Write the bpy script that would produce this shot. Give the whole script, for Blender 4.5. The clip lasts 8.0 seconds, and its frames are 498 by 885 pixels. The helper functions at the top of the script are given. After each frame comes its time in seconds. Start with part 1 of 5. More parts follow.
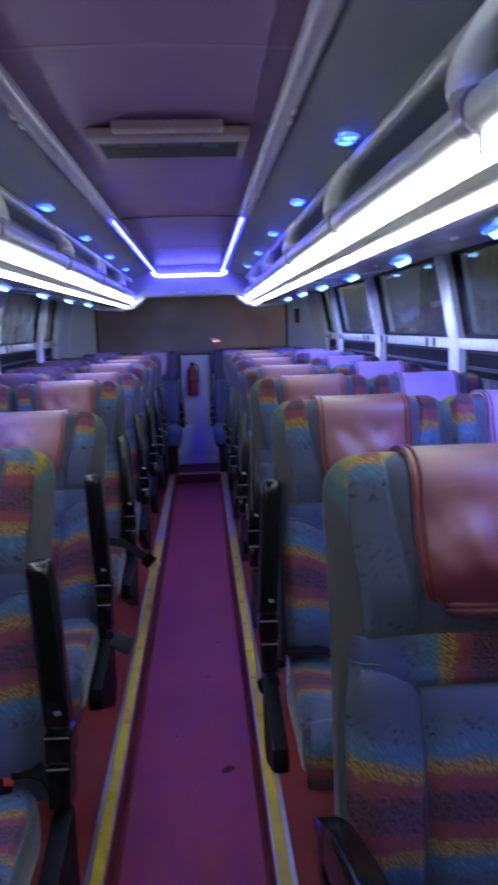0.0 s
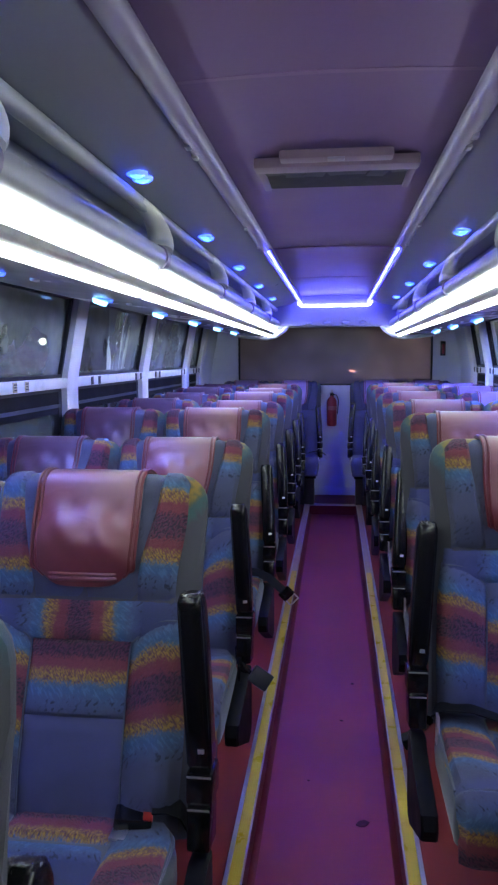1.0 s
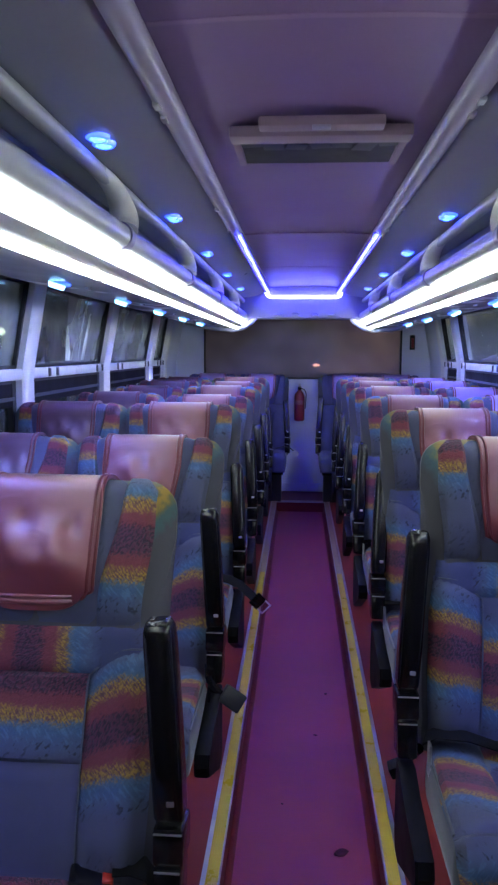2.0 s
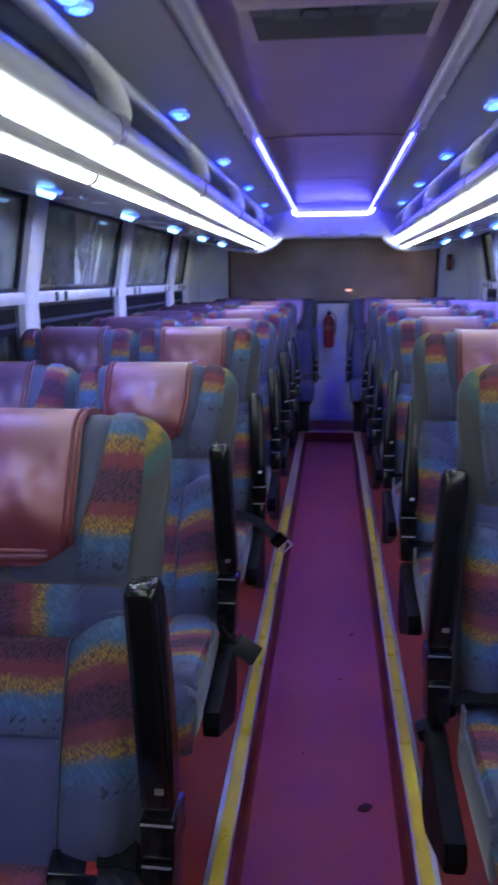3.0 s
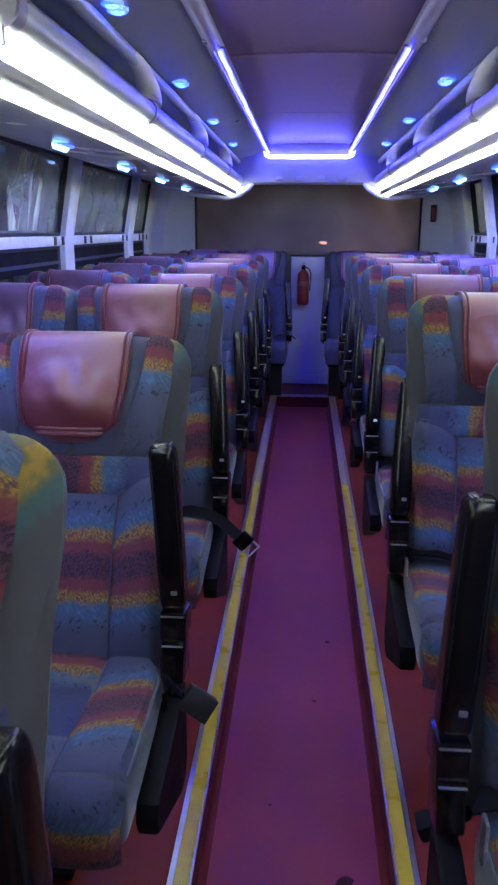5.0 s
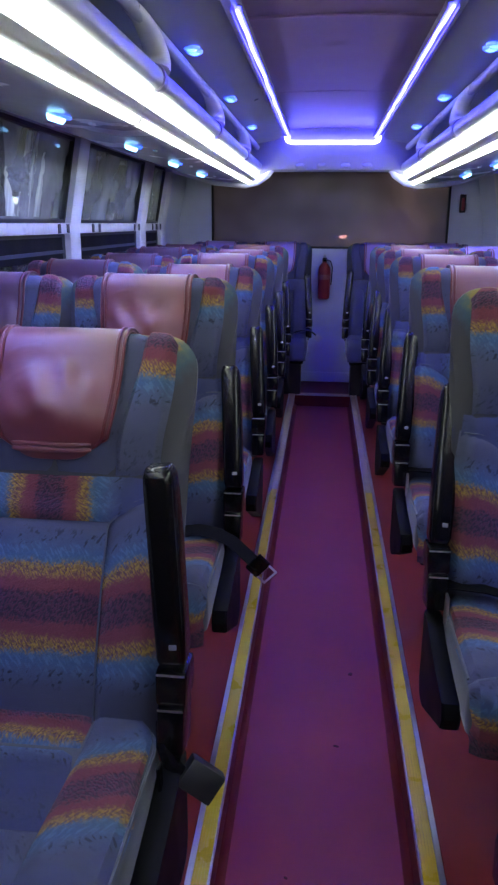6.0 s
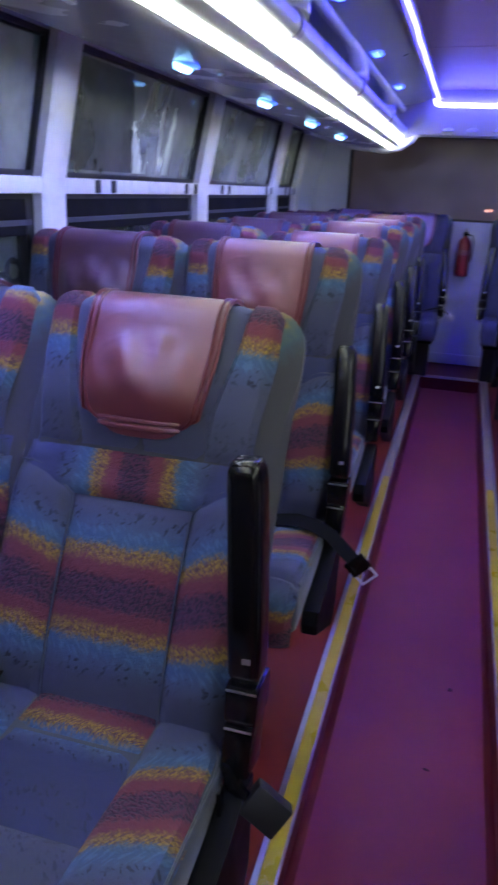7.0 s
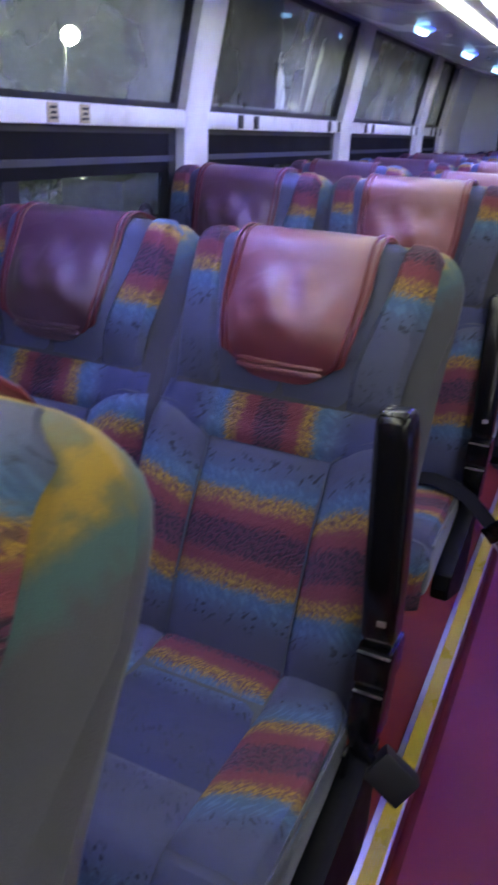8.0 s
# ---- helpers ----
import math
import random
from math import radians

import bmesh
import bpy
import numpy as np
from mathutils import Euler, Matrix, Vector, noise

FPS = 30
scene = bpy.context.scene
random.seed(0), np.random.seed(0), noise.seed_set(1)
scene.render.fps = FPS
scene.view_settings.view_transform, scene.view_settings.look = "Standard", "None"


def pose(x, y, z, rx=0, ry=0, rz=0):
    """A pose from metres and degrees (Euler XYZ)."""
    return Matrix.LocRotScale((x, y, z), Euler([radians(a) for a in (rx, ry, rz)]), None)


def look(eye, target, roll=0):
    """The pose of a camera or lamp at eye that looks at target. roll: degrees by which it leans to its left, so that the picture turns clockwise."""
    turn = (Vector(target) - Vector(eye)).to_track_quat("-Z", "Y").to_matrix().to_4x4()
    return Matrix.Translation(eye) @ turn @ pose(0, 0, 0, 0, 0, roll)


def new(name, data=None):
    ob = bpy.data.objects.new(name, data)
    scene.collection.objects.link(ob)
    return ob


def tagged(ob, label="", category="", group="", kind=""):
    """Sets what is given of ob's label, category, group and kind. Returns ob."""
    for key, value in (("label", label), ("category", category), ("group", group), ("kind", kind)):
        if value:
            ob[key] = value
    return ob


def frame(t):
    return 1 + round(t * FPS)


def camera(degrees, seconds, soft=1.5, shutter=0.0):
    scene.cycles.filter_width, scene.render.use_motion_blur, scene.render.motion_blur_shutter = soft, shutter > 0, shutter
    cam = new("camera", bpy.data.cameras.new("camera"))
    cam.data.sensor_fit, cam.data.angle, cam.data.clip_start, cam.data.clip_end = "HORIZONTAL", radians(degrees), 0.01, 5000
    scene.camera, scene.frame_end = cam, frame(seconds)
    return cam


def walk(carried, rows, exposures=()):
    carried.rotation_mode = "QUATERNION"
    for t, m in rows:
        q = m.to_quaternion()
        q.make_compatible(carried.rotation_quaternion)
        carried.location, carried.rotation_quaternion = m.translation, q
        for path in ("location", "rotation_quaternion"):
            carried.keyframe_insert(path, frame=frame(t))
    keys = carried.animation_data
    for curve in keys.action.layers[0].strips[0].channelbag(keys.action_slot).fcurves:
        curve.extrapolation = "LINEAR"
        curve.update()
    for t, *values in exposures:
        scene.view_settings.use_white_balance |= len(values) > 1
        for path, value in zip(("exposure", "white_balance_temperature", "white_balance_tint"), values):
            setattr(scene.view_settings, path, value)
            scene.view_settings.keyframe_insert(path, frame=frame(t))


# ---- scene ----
cam = camera(37.0, 8.0, soft=2.3, shutter=0.5)
PATH = [
    (0, (0.077, -0.064, 1.288), (0.194, 1.908, 0.979), -1.8),
    (0.5, (0.058, -0.063, 1.299), (-0.046, 1.92, 1.06), -1.5),
    (1, (0.019, -0.005, 1.293), (-0.212, 1.969, 1.067), -0.3),
    (1.5, (-0.013, 0.096, 1.295), (-0.21, 2.073, 1.066), 0.7),
    (1.7, (-0.027, 0.126, 1.293), (-0.175, 2.107, 1.062), 0.8),
    (2.8, (-0.009, 0.347, 1.266), (-0.132, 2.307, 0.887), -0.2),
    (3, (0.002, 0.391, 1.259), (-0.213, 2.332, 0.826), -0.5),
    (3.5, (0.004, 0.492, 1.253), (-0.273, 2.409, 0.755), -0.6),
    (4, (-0.031, 0.612, 1.251), (-0.154, 2.543, 0.743), 0.6),
    (4.5, (-0.028, 0.709, 1.242), (-0.126, 2.636, 0.714), 0.3),
    (4.7, (-0.008, 0.746, 1.255), (-0.123, 2.665, 0.702), 0.1),
    (5.8, (-0.015, 1.034, 1.217), (-0.189, 2.949, 0.668), 0.8),
    (6, (-0.027, 1.071, 1.22), (-0.209, 2.98, 0.654), 0.5),
    (6.5, (-0.033, 1.15, 1.213), (-0.28, 3.047, 0.63), 1.6),
    (7, (-0.022, 1.221, 1.211), (-0.51, 3.049, 0.56), 2.6),
    (7.5, (-0.029, 1.27, 1.196), (-0.678, 3.031, 0.503), 1.9),
    (8, (-0.072, 1.26, 1.181), (-0.833, 2.936, 0.398), 2.5),
]
EXPOSURES = [(0, -0.10, 6250, 10), (0.6, 0.07, 6250, 10), (1.5, 0.15, 6300, 10), (3, 0.11, 6350, 10), (4.5, 0.12, 6400, 10), (6.5, -0.01, 6750, 10), (7.5, 0.24, 6950, 10), (8, 0.27, 7500, 10)]
walk(cam, [(t, look(eye, target, roll)) for t, eye, target, roll in PATH], EXPOSURES)

# ---------------------------------------------------------------- world, light
world = bpy.data.worlds.new("night")
world.use_nodes = True
scene.world = world
world.node_tree.nodes["Background"].inputs[0].default_value = (0.020, 0.024, 0.034, 1)
world.node_tree.nodes["Background"].inputs[1].default_value = 0.35

TUBE_POWER, LED_POWER, READ_POWER, SPOT_POWER = 12.4, 45.0, 165.0, 14.0

# ---------------------------------------------------------------- materials


def material(name, colour=(0.5, 0.5, 0.5), rough=0.5, metal=0.0):
    m = bpy.data.materials.new(name)
    m.use_nodes = True
    b = m.node_tree.nodes["Principled BSDF"]
    b.inputs["Base Color"].default_value = (*colour, 1)
    b.inputs["Roughness"].default_value = rough
    b.inputs["Metallic"].default_value = metal
    return m


class Net:
    """Short hand for the nodes of one material."""

    def __init__(self, m):
        self.t, self.b = m.node_tree, m.node_tree.nodes["Principled BSDF"]

    def add(self, kind, **values):
        n = self.t.nodes.new(kind)
        for k, v in values.items():
            n.inputs[k.replace("_", " ")].default_value = v
        return n

    def link(self, a, b):
        self.t.links.new(a, b)

    def math(self, op, a, b=None, c=None):
        n = self.t.nodes.new("ShaderNodeMath")
        n.operation = op
        for i, v in enumerate((a, b, c)):
            if v is None:
                continue
            if isinstance(v, (int, float)):
                n.inputs[i].default_value = v
            else:
                self.link(v, n.inputs[i])
        return n.outputs[0]

    def noise(self, vector, scale, detail=3.0, rough=0.55):
        n = self.add("ShaderNodeTexNoise", Scale=scale, Detail=detail, Roughness=rough)
        self.link(vector, n.inputs["Vector"])
        return n.outputs[0]

    def ramp(self, fac, stops, ease="LINEAR"):
        n = self.t.nodes.new("ShaderNodeValToRGB")
        n.color_ramp.interpolation = ease
        e = n.color_ramp.elements
        while len(e) < len(stops):
            e.new(0.5)
        for k, (p, c) in enumerate(stops):
            e[k].position, e[k].color = p, (*c, 1)
        self.link(fac, n.inputs[0])
        return n.outputs[0]

    def mix(self, fac, a, b, blend="MIX"):
        n = self.t.nodes.new("ShaderNodeMix")
        n.data_type, n.blend_type = "RGBA", blend
        for sock, v in ((n.inputs[0], fac), (n.inputs[6], a), (n.inputs[7], b)):
            if isinstance(v, (int, float)):
                sock.default_value = v
            elif isinstance(v, tuple):
                sock.default_value = (*v, 1)
            else:
                self.link(v, sock)
        return n.outputs[2]

    def bump(self, height, strength, distance=0.002):
        n = self.add("ShaderNodeBump", Strength=strength, Distance=distance)
        self.link(height, n.inputs["Height"])
        self.link(n.outputs[0], self.b.inputs["Normal"])


def worn(name, colour, rough, metal=0.0, spread=0.15, scale=6.0, grain=180.0, relief=0.15, rspread=0.12, stain=None):
    """A plain surface with two scales of variation, in metres."""
    m = material(name, colour, rough, metal)
    n = Net(m)
    co = n.add("ShaderNodeTexCoord").outputs["Object"]
    big, fine = n.noise(co, scale, 4.0), n.noise(co, grain, 2.0)
    dark = tuple(c * (1 - spread) for c in colour)
    light = tuple(min(1, c * (1 + spread)) for c in colour)
    col = n.ramp(big, [(0.3, dark), (0.7, light)])
    col = n.mix(n.math("MULTIPLY", fine, 0.25), col, tuple(c * 0.75 for c in colour))
    if stain:
        spots = n.ramp(n.noise(co, scale * 2.3, 5.0, 0.65), [(0.55, (0, 0, 0)), (0.75, (1, 1, 1))])
        col = n.mix(n.math("MULTIPLY", spots, 0.5), col, stain)
    n.link(col, n.b.inputs["Base Color"])
    n.link(n.math("MULTIPLY_ADD", big, 2 * rspread, rough - rspread), n.b.inputs["Roughness"])
    n.bump(n.math("ADD", fine, n.math("MULTIPLY", big, 0.6)), relief, 0.001)
    return m


def glow(name, colour, power):
    m = bpy.data.materials.new(name)
    m.use_nodes = True
    b = m.node_tree.nodes["Principled BSDF"]
    b.inputs["Base Color"].default_value = (0.8, 0.8, 0.8, 1)
    b.inputs["Emission Color"].default_value = (*colour, 1)
    b.inputs["Emission Strength"].default_value = power
    return m


def striped_velour(name, ground):
    """Slate blue velour with bands of light blue, yellow and wine red along v (metres); the edges of the bands are
    ragged.
    """
    m = material(name, ground, 0.85)
    n = Net(m)
    uv = n.t.nodes.new("ShaderNodeUVMap")
    uv.uv_map = "cloth"
    sep = n.t.nodes.new("ShaderNodeSeparateXYZ")
    n.link(uv.outputs[0], sep.inputs[0])
    u, v = sep.outputs[0], sep.outputs[1]
    slant = n.t.nodes.new("ShaderNodeCombineXYZ")
    n.link(n.math("SUBTRACT", n.math("MULTIPLY", u, 0.82), n.math("MULTIPLY", v, 0.57)), slant.inputs[0])
    n.link(n.math("MULTIPLY", n.math("ADD", n.math("MULTIPLY", u, 0.57), n.math("MULTIPLY", v, 0.82)), 0.42), slant.inputs[1])
    ragged = n.noise(slant.outputs[0], 230.0, 2.0, 0.6)
    soft = n.noise(uv.outputs[0], 26.0, 2.0)
    rnd = n.t.nodes.new("ShaderNodeObjectInfo").outputs["Random"]
    s = n.math("MULTIPLY_ADD", n.math("SUBTRACT", ragged, 0.5), 0.022, v)
    s = n.math("MULTIPLY_ADD", n.math("SUBTRACT", soft, 0.5), 0.020, s)
    s = n.math("MULTIPLY_ADD", n.math("SUBTRACT", rnd, 0.5), 0.024, s)
    s = n.math("FRACT", n.math("DIVIDE", s, 0.44))
    blue, dusk, red, wine = (0.056, 0.132, 0.265), (0.235, 0.105, 0.055), (0.235, 0.036, 0.054), (0.118, 0.026, 0.058)
    near = n.math("ABSOLUTE", n.math("SUBTRACT", s, 0.5))
    col = n.ramp(near, [(0.0, wine), (0.040, wine), (0.066, red), (0.098, red), (0.128, dusk), (0.150, dusk), (0.170, (0.085, 0.155, 0.235)), (0.195, blue), (0.235, (0.072, 0.112, 0.205)), (0.30, ground), (0.5, ground)])
    # flecks of yellow thread in a loose row between the red and the blue
    fleck_uv = n.t.nodes.new("ShaderNodeCombineXYZ")
    n.link(n.math("ADD", u, n.math("MULTIPLY", v, 0.7)), fleck_uv.inputs[0])
    n.link(n.math("MULTIPLY", n.math("SUBTRACT", v, n.math("MULTIPLY", u, 0.5)), 0.24), fleck_uv.inputs[1])
    fleck = n.ramp(n.noise(fleck_uv.outputs[0], 330.0, 1.0, 0.5), [(0.45, (0, 0, 0)), (0.53, (1, 1, 1))])
    here = n.ramp(near, [(0.105, (0, 0, 0)), (0.128, (1, 1, 1)), (0.155, (1, 1, 1)), (0.178, (0, 0, 0))])
    col = n.mix(n.math("MULTIPLY", n.math("MULTIPLY", fleck, here), 0.90), col, (0.52, 0.31, 0.030))
    glint = n.ramp(n.noise(fleck_uv.outputs[0], 190.0, 1.0, 0.5), [(0.52, (0, 0, 0)), (0.60, (1, 1, 1))])
    there = n.ramp(near, [(0.160, (0, 0, 0)), (0.185, (1, 1, 1)), (0.215, (1, 1, 1)), (0.255, (0, 0, 0))])
    col = n.mix(n.math("MULTIPLY", n.math("MULTIPLY", glint, there), 0.30), col, (0.15, 0.32, 0.52))
    # short slanting strokes pressed into the pile: thick in the wine band, thin in the yellow, loose on the slate
    line = n.ramp(n.noise(slant.outputs[0], 290.0, 1.6, 0.55), [(0.45, (0, 0, 0)), (0.57, (1, 1, 1))])
    band = n.ramp(near, [(0.0, (1, 1, 1)), (0.046, (0.95, 0.95, 0.95)), (0.070, (0.16, 0.16, 0.16)), (0.110, (0.12, 0.12, 0.12)), (0.145, (0.50, 0.50, 0.50)), (0.175, (0.2, 0.2, 0.2)), (0.22, (0, 0, 0))])
    pressed = n.math("MULTIPLY", line, band)
    col = n.mix(n.math("MULTIPLY", pressed, 0.92), col, (0.026, 0.011, 0.030))
    mark = n.ramp(n.noise(slant.outputs[0], 165.0, 1.8, 0.55), [(0.54, (0, 0, 0)), (0.60, (1, 1, 1))])
    patch = n.ramp(n.noise(uv.outputs[0], 38.0, 1.0), [(0.44, (0, 0, 0)), (0.54, (1, 1, 1))])
    row = n.ramp(near, [(0.225, (0, 0, 0)), (0.25, (1, 1, 1)), (0.285, (1, 1, 1)), (0.31, (0, 0, 0)), (0.40, (0, 0, 0)), (0.44, (0.6, 0.6, 0.6))])
    birds = n.math("MULTIPLY", n.math("MULTIPLY", mark, patch), row)
    col = n.mix(n.math("MULTIPLY", birds, 0.9), col, (0.014, 0.016, 0.035))
    pile = n.noise(uv.outputs[0], 900.0, 2.0)
    worn_pile = n.noise(uv.outputs[0], 7.0, 3.0)
    col = n.mix(n.math("MULTIPLY", pile, 0.22), col, (0.03, 0.03, 0.045))
    col = n.mix(n.math("MULTIPLY", worn_pile, 0.12), col, (0.15, 0.16, 0.20))
    n.link(col, n.b.inputs["Base Color"])
    n.b.inputs["Sheen Weight"].default_value = 0.06
    n.b.inputs["Sheen Roughness"].default_value = 0.4
    n.bump(n.math("SUBTRACT", n.math("ADD", pile, n.math("MULTIPLY", soft, 2.0)), n.math("MULTIPLY", pressed, 2.2)), 0.6, 0.0022)
    return m


def side_velour(name, band):
    """Plain grey velour of the seat sides; on some a ragged band of yellow and teal runs up over the shoulder."""
    m = material(name, (0.10, 0.11, 0.12), 0.9)
    n = Net(m)
    co = n.add("ShaderNodeTexCoord").outputs["Object"]
    sep = n.t.nodes.new("ShaderNodeSeparateXYZ")
    n.link(co, sep.inputs[0])
    ragged, big, pile = n.noise(co, 60.0, 3.0), n.noise(co, 8.0, 3.0), n.noise(co, 700.0, 2.0)
    s = n.math("SUBTRACT", sep.outputs[2], sep.outputs[1])
    s = n.math("MULTIPLY_ADD", n.math("SUBTRACT", ragged, 0.5), 0.045, s)
    # plain grey is lighter on the banded seat, for tube light from above
    plain, teal, pale, yellow = (0.076, 0.071, 0.084) if band else (0.061, 0.057, 0.068), (0.055, 0.125, 0.125), (0.130, 0.165, 0.165), (0.42, 0.255, 0.022)
    if band:
        stops = [(0.0, plain), (0.575, plain), (0.596, teal), (0.606, teal), (0.622, (0.17, 0.15, 0.05)), (0.634, yellow), (0.642, yellow), (0.655, (0.19, 0.15, 0.05)), (0.672, (0.15, 0.19, 0.13)), (0.70, pale), (1.0, pale)]
    else:
        stops = [(0.0, plain), (0.585, plain), (0.622, (0.060, 0.120, 0.150)), (0.642, (0.12, 0.17, 0.12)), (0.655, (0.33, 0.23, 0.05)), (0.668, (0.30, 0.22, 0.06)), (0.690, (0.12, 0.19, 0.16)), (0.72, pale), (1.0, pale)]
    col = n.ramp(s, stops)
    col = n.mix(n.math("MULTIPLY", pile, 0.3), col, (0.04, 0.043, 0.05))
    col = n.mix(n.math("MULTIPLY", big, 0.25), col, (0.08, 0.09, 0.105))
    n.link(col, n.b.inputs["Base Color"])
    n.b.inputs["Sheen Weight"].default_value = 0.1
    n.bump(n.math("ADD", pile, n.math("MULTIPLY", big, 2.0)), 0.3, 0.0015)
    return m


def leatherette(name, low, high):
    m = material(name, high, 0.45)
    n = Net(m)
    co = n.add("ShaderNodeTexCoord").outputs["Object"]
    rnd = n.t.nodes.new("ShaderNodeObjectInfo").outputs["Random"]
    big, fine = n.noise(co, 9.0, 3.0), n.noise(co, 420.0, 2.0)
    col = n.ramp(n.math("MULTIPLY_ADD", rnd, 0.25, n.math("MULTIPLY", big, 0.75)), [(0.25, low), (0.75, high)])
    n.link(col, n.b.inputs["Base Color"])
    n.link(n.math("MULTIPLY_ADD", big, 0.16, 0.46), n.b.inputs["Roughness"])
    n.b.inputs["Specular IOR Level"].default_value = 0.5
    n.b.inputs["Coat Weight"].default_value = 1.0
    n.b.inputs["Coat Roughness"].default_value = 0.53
    n.b.inputs["Coat IOR"].default_value = 1.75
    soft, fold = n.noise(co, 14.0, 2.0, 0.45), n.noise(co, 11.0, 1.5, 0.4)
    ridge = n.ramp(n.math("ABSOLUTE", n.math("SUBTRACT", fold, 0.5)), [(0.0, (1, 1, 1)), (0.07, (0.25, 0.25, 0.25)), (0.16, (0, 0, 0))], "EASE")
    n.bump(n.math("ADD", n.math("MULTIPLY", fine, 0.05), n.math("ADD", soft, n.math("MULTIPLY", ridge, 0.40))), 0.24, 0.008)
    return m


def vinyl(name, colour):
    m = material(name, colour, 0.4)
    n = Net(m)
    co = n.add("ShaderNodeTexCoord").outputs["Object"]
    big, mid, fine = n.noise(co, 1.7, 4.0), n.noise(co, 13.0, 5.0, 0.65), n.noise(co, 260.0, 2.0)
    col = n.ramp(big, [(0.3, tuple(c * 0.8 for c in colour)), (0.7, tuple(c * 1.15 for c in colour))])
    scuff = n.ramp(mid, [(0.56, (0, 0, 0)), (0.74, (1, 1, 1))])
    col = n.mix(n.math("MULTIPLY", scuff, 0.04), col, (colour[0] * 0.45, colour[1] * 0.8, colour[2] * 0.8))
    col = n.mix(n.math("MULTIPLY", fine, 0.2), col, tuple(c * 0.6 for c in colour))
    n.link(col, n.b.inputs["Base Color"])
    n.link(n.math("MULTIPLY_ADD", big, 0.10, 0.40), n.b.inputs["Roughness"])
    n.b.inputs["Specular IOR Level"].default_value = 0.22
    n.bump(n.math("ADD", fine, n.math("MULTIPLY", mid, 0.5)), 0.08, 0.001)
    return m


def window_glass(name, tint, dust, shine=0.55, blur=0.03, scale=3.5, detail=6.0, film=(0.46, 0.49, 0.46)):
    m = bpy.data.materials.new(name)
    m.use_nodes = True
    t = m.node_tree
    t.nodes.clear()
    out = t.nodes.new("ShaderNodeOutputMaterial")
    clear, gloss, haze = t.nodes.new("ShaderNodeBsdfTransparent"), t.nodes.new("ShaderNodeBsdfGlossy"), t.nodes.new("ShaderNodeBsdfDiffuse")
    clear.inputs[0].default_value = (*tint, 1)
    gloss.inputs[0].default_value = (0.9, 0.93, 0.95, 1)
    gloss.inputs["Roughness"].default_value = blur
    haze.inputs[0].default_value = (*film, 1)
    co, noi, ramp = t.nodes.new("ShaderNodeTexCoord"), t.nodes.new("ShaderNodeTexNoise"), t.nodes.new("ShaderNodeValToRGB")
    noi.inputs["Scale"].default_value, noi.inputs["Detail"].default_value = scale, detail
    ramp.color_ramp.elements[0].position, ramp.color_ramp.elements[0].color = 0.35, (dust * 0.5,) * 3 + (1,)
    ramp.color_ramp.elements[1].position, ramp.color_ramp.elements[1].color = 0.75, (dust * 1.8,) * 3 + (1,)
    t.links.new(co.outputs["Object"], noi.inputs["Vector"])
    t.links.new(noi.outputs[0], ramp.inputs[0])
    a, b, lw = t.nodes.new("ShaderNodeMixShader"), t.nodes.new("ShaderNodeMixShader"), t.nodes.new("ShaderNodeLayerWeight")
    pw, fr = t.nodes.new("ShaderNodeMath"), t.nodes.new("ShaderNodeMath")
    pw.operation, fr.operation = "POWER", "MULTIPLY_ADD"
    pw.inputs[1].default_value, fr.inputs[1].default_value, fr.inputs[2].default_value = 4.5, shine, 0.03
    t.links.new(lw.outputs["Facing"], pw.inputs[0])
    t.links.new(pw.outputs[0], fr.inputs[0])
    t.links.new(ramp.outputs[0], a.inputs[0])
    t.links.new(clear.outputs[0], a.inputs[1])
    t.links.new(haze.outputs[0], a.inputs[2])
    t.links.new(fr.outputs[0], b.inputs[0])
    t.links.new(a.outputs[0], b.inputs[1])
    t.links.new(gloss.outputs[0], b.inputs[2])
    t.links.new(b.outputs[0], out.inputs[0])
    return m


CLOTH = striped_velour("striped_velour", (0.076, 0.084, 0.144))
PLAIN = worn("plain_velour", (0.074, 0.078, 0.150), 0.9, spread=0.16, scale=7, grain=500, relief=0.25, rspread=0.05)
NAVY = striped_velour("navy_velour", (0.040, 0.048, 0.128))
GREY_CLOTH = worn("grey_velour", (0.062, 0.072, 0.082), 0.9, spread=0.18, scale=7, grain=500, relief=0.25, rspread=0.05)
GREY_CLOTH.node_tree.nodes["Principled BSDF"].inputs["Sheen Weight"].default_value = 0.4
WELT = worn("velour_welt", (0.085, 0.10, 0.14), 0.8, spread=0.15, scale=20, grain=400)
SIDE_CLOTH, SIDE_BAND = side_velour("side_velour", False), side_velour("side_velour_striped", True)
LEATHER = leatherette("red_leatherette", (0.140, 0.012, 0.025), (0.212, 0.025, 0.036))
# copies of the red cover with blue lamplight and dim light in their colour
LEATHER_BLUE_LIT = leatherette("blue_lit_leatherette", (0.25, 0.16, 0.40), (0.34, 0.22, 0.53))
LEATHER_SHADED = leatherette("shaded_leatherette", (0.050, 0.007, 0.022), (0.080, 0.011, 0.034))
PIPING = worn("red_piping", (0.17, 0.032, 0.038), 0.36, spread=0.1, scale=20, grain=300)
# the same piping, darkened for the dim window seats
PIPING_SHADED = worn("shaded_piping", (0.13, 0.024, 0.036), 0.36, spread=0.1, scale=20, grain=300)
BLACK = worn("black_plastic", (0.005, 0.0045, 0.005), 0.20, spread=0.3, scale=12, grain=400, relief=0.05, rspread=0.08)
RUBBER = worn("black_rubber", (0.016, 0.016, 0.017), 0.6, spread=0.25, scale=10, grain=250)
WEBBING = worn("black_webbing", (0.008, 0.008, 0.009), 0.75, spread=0.2, scale=60, grain=900, relief=0.4)
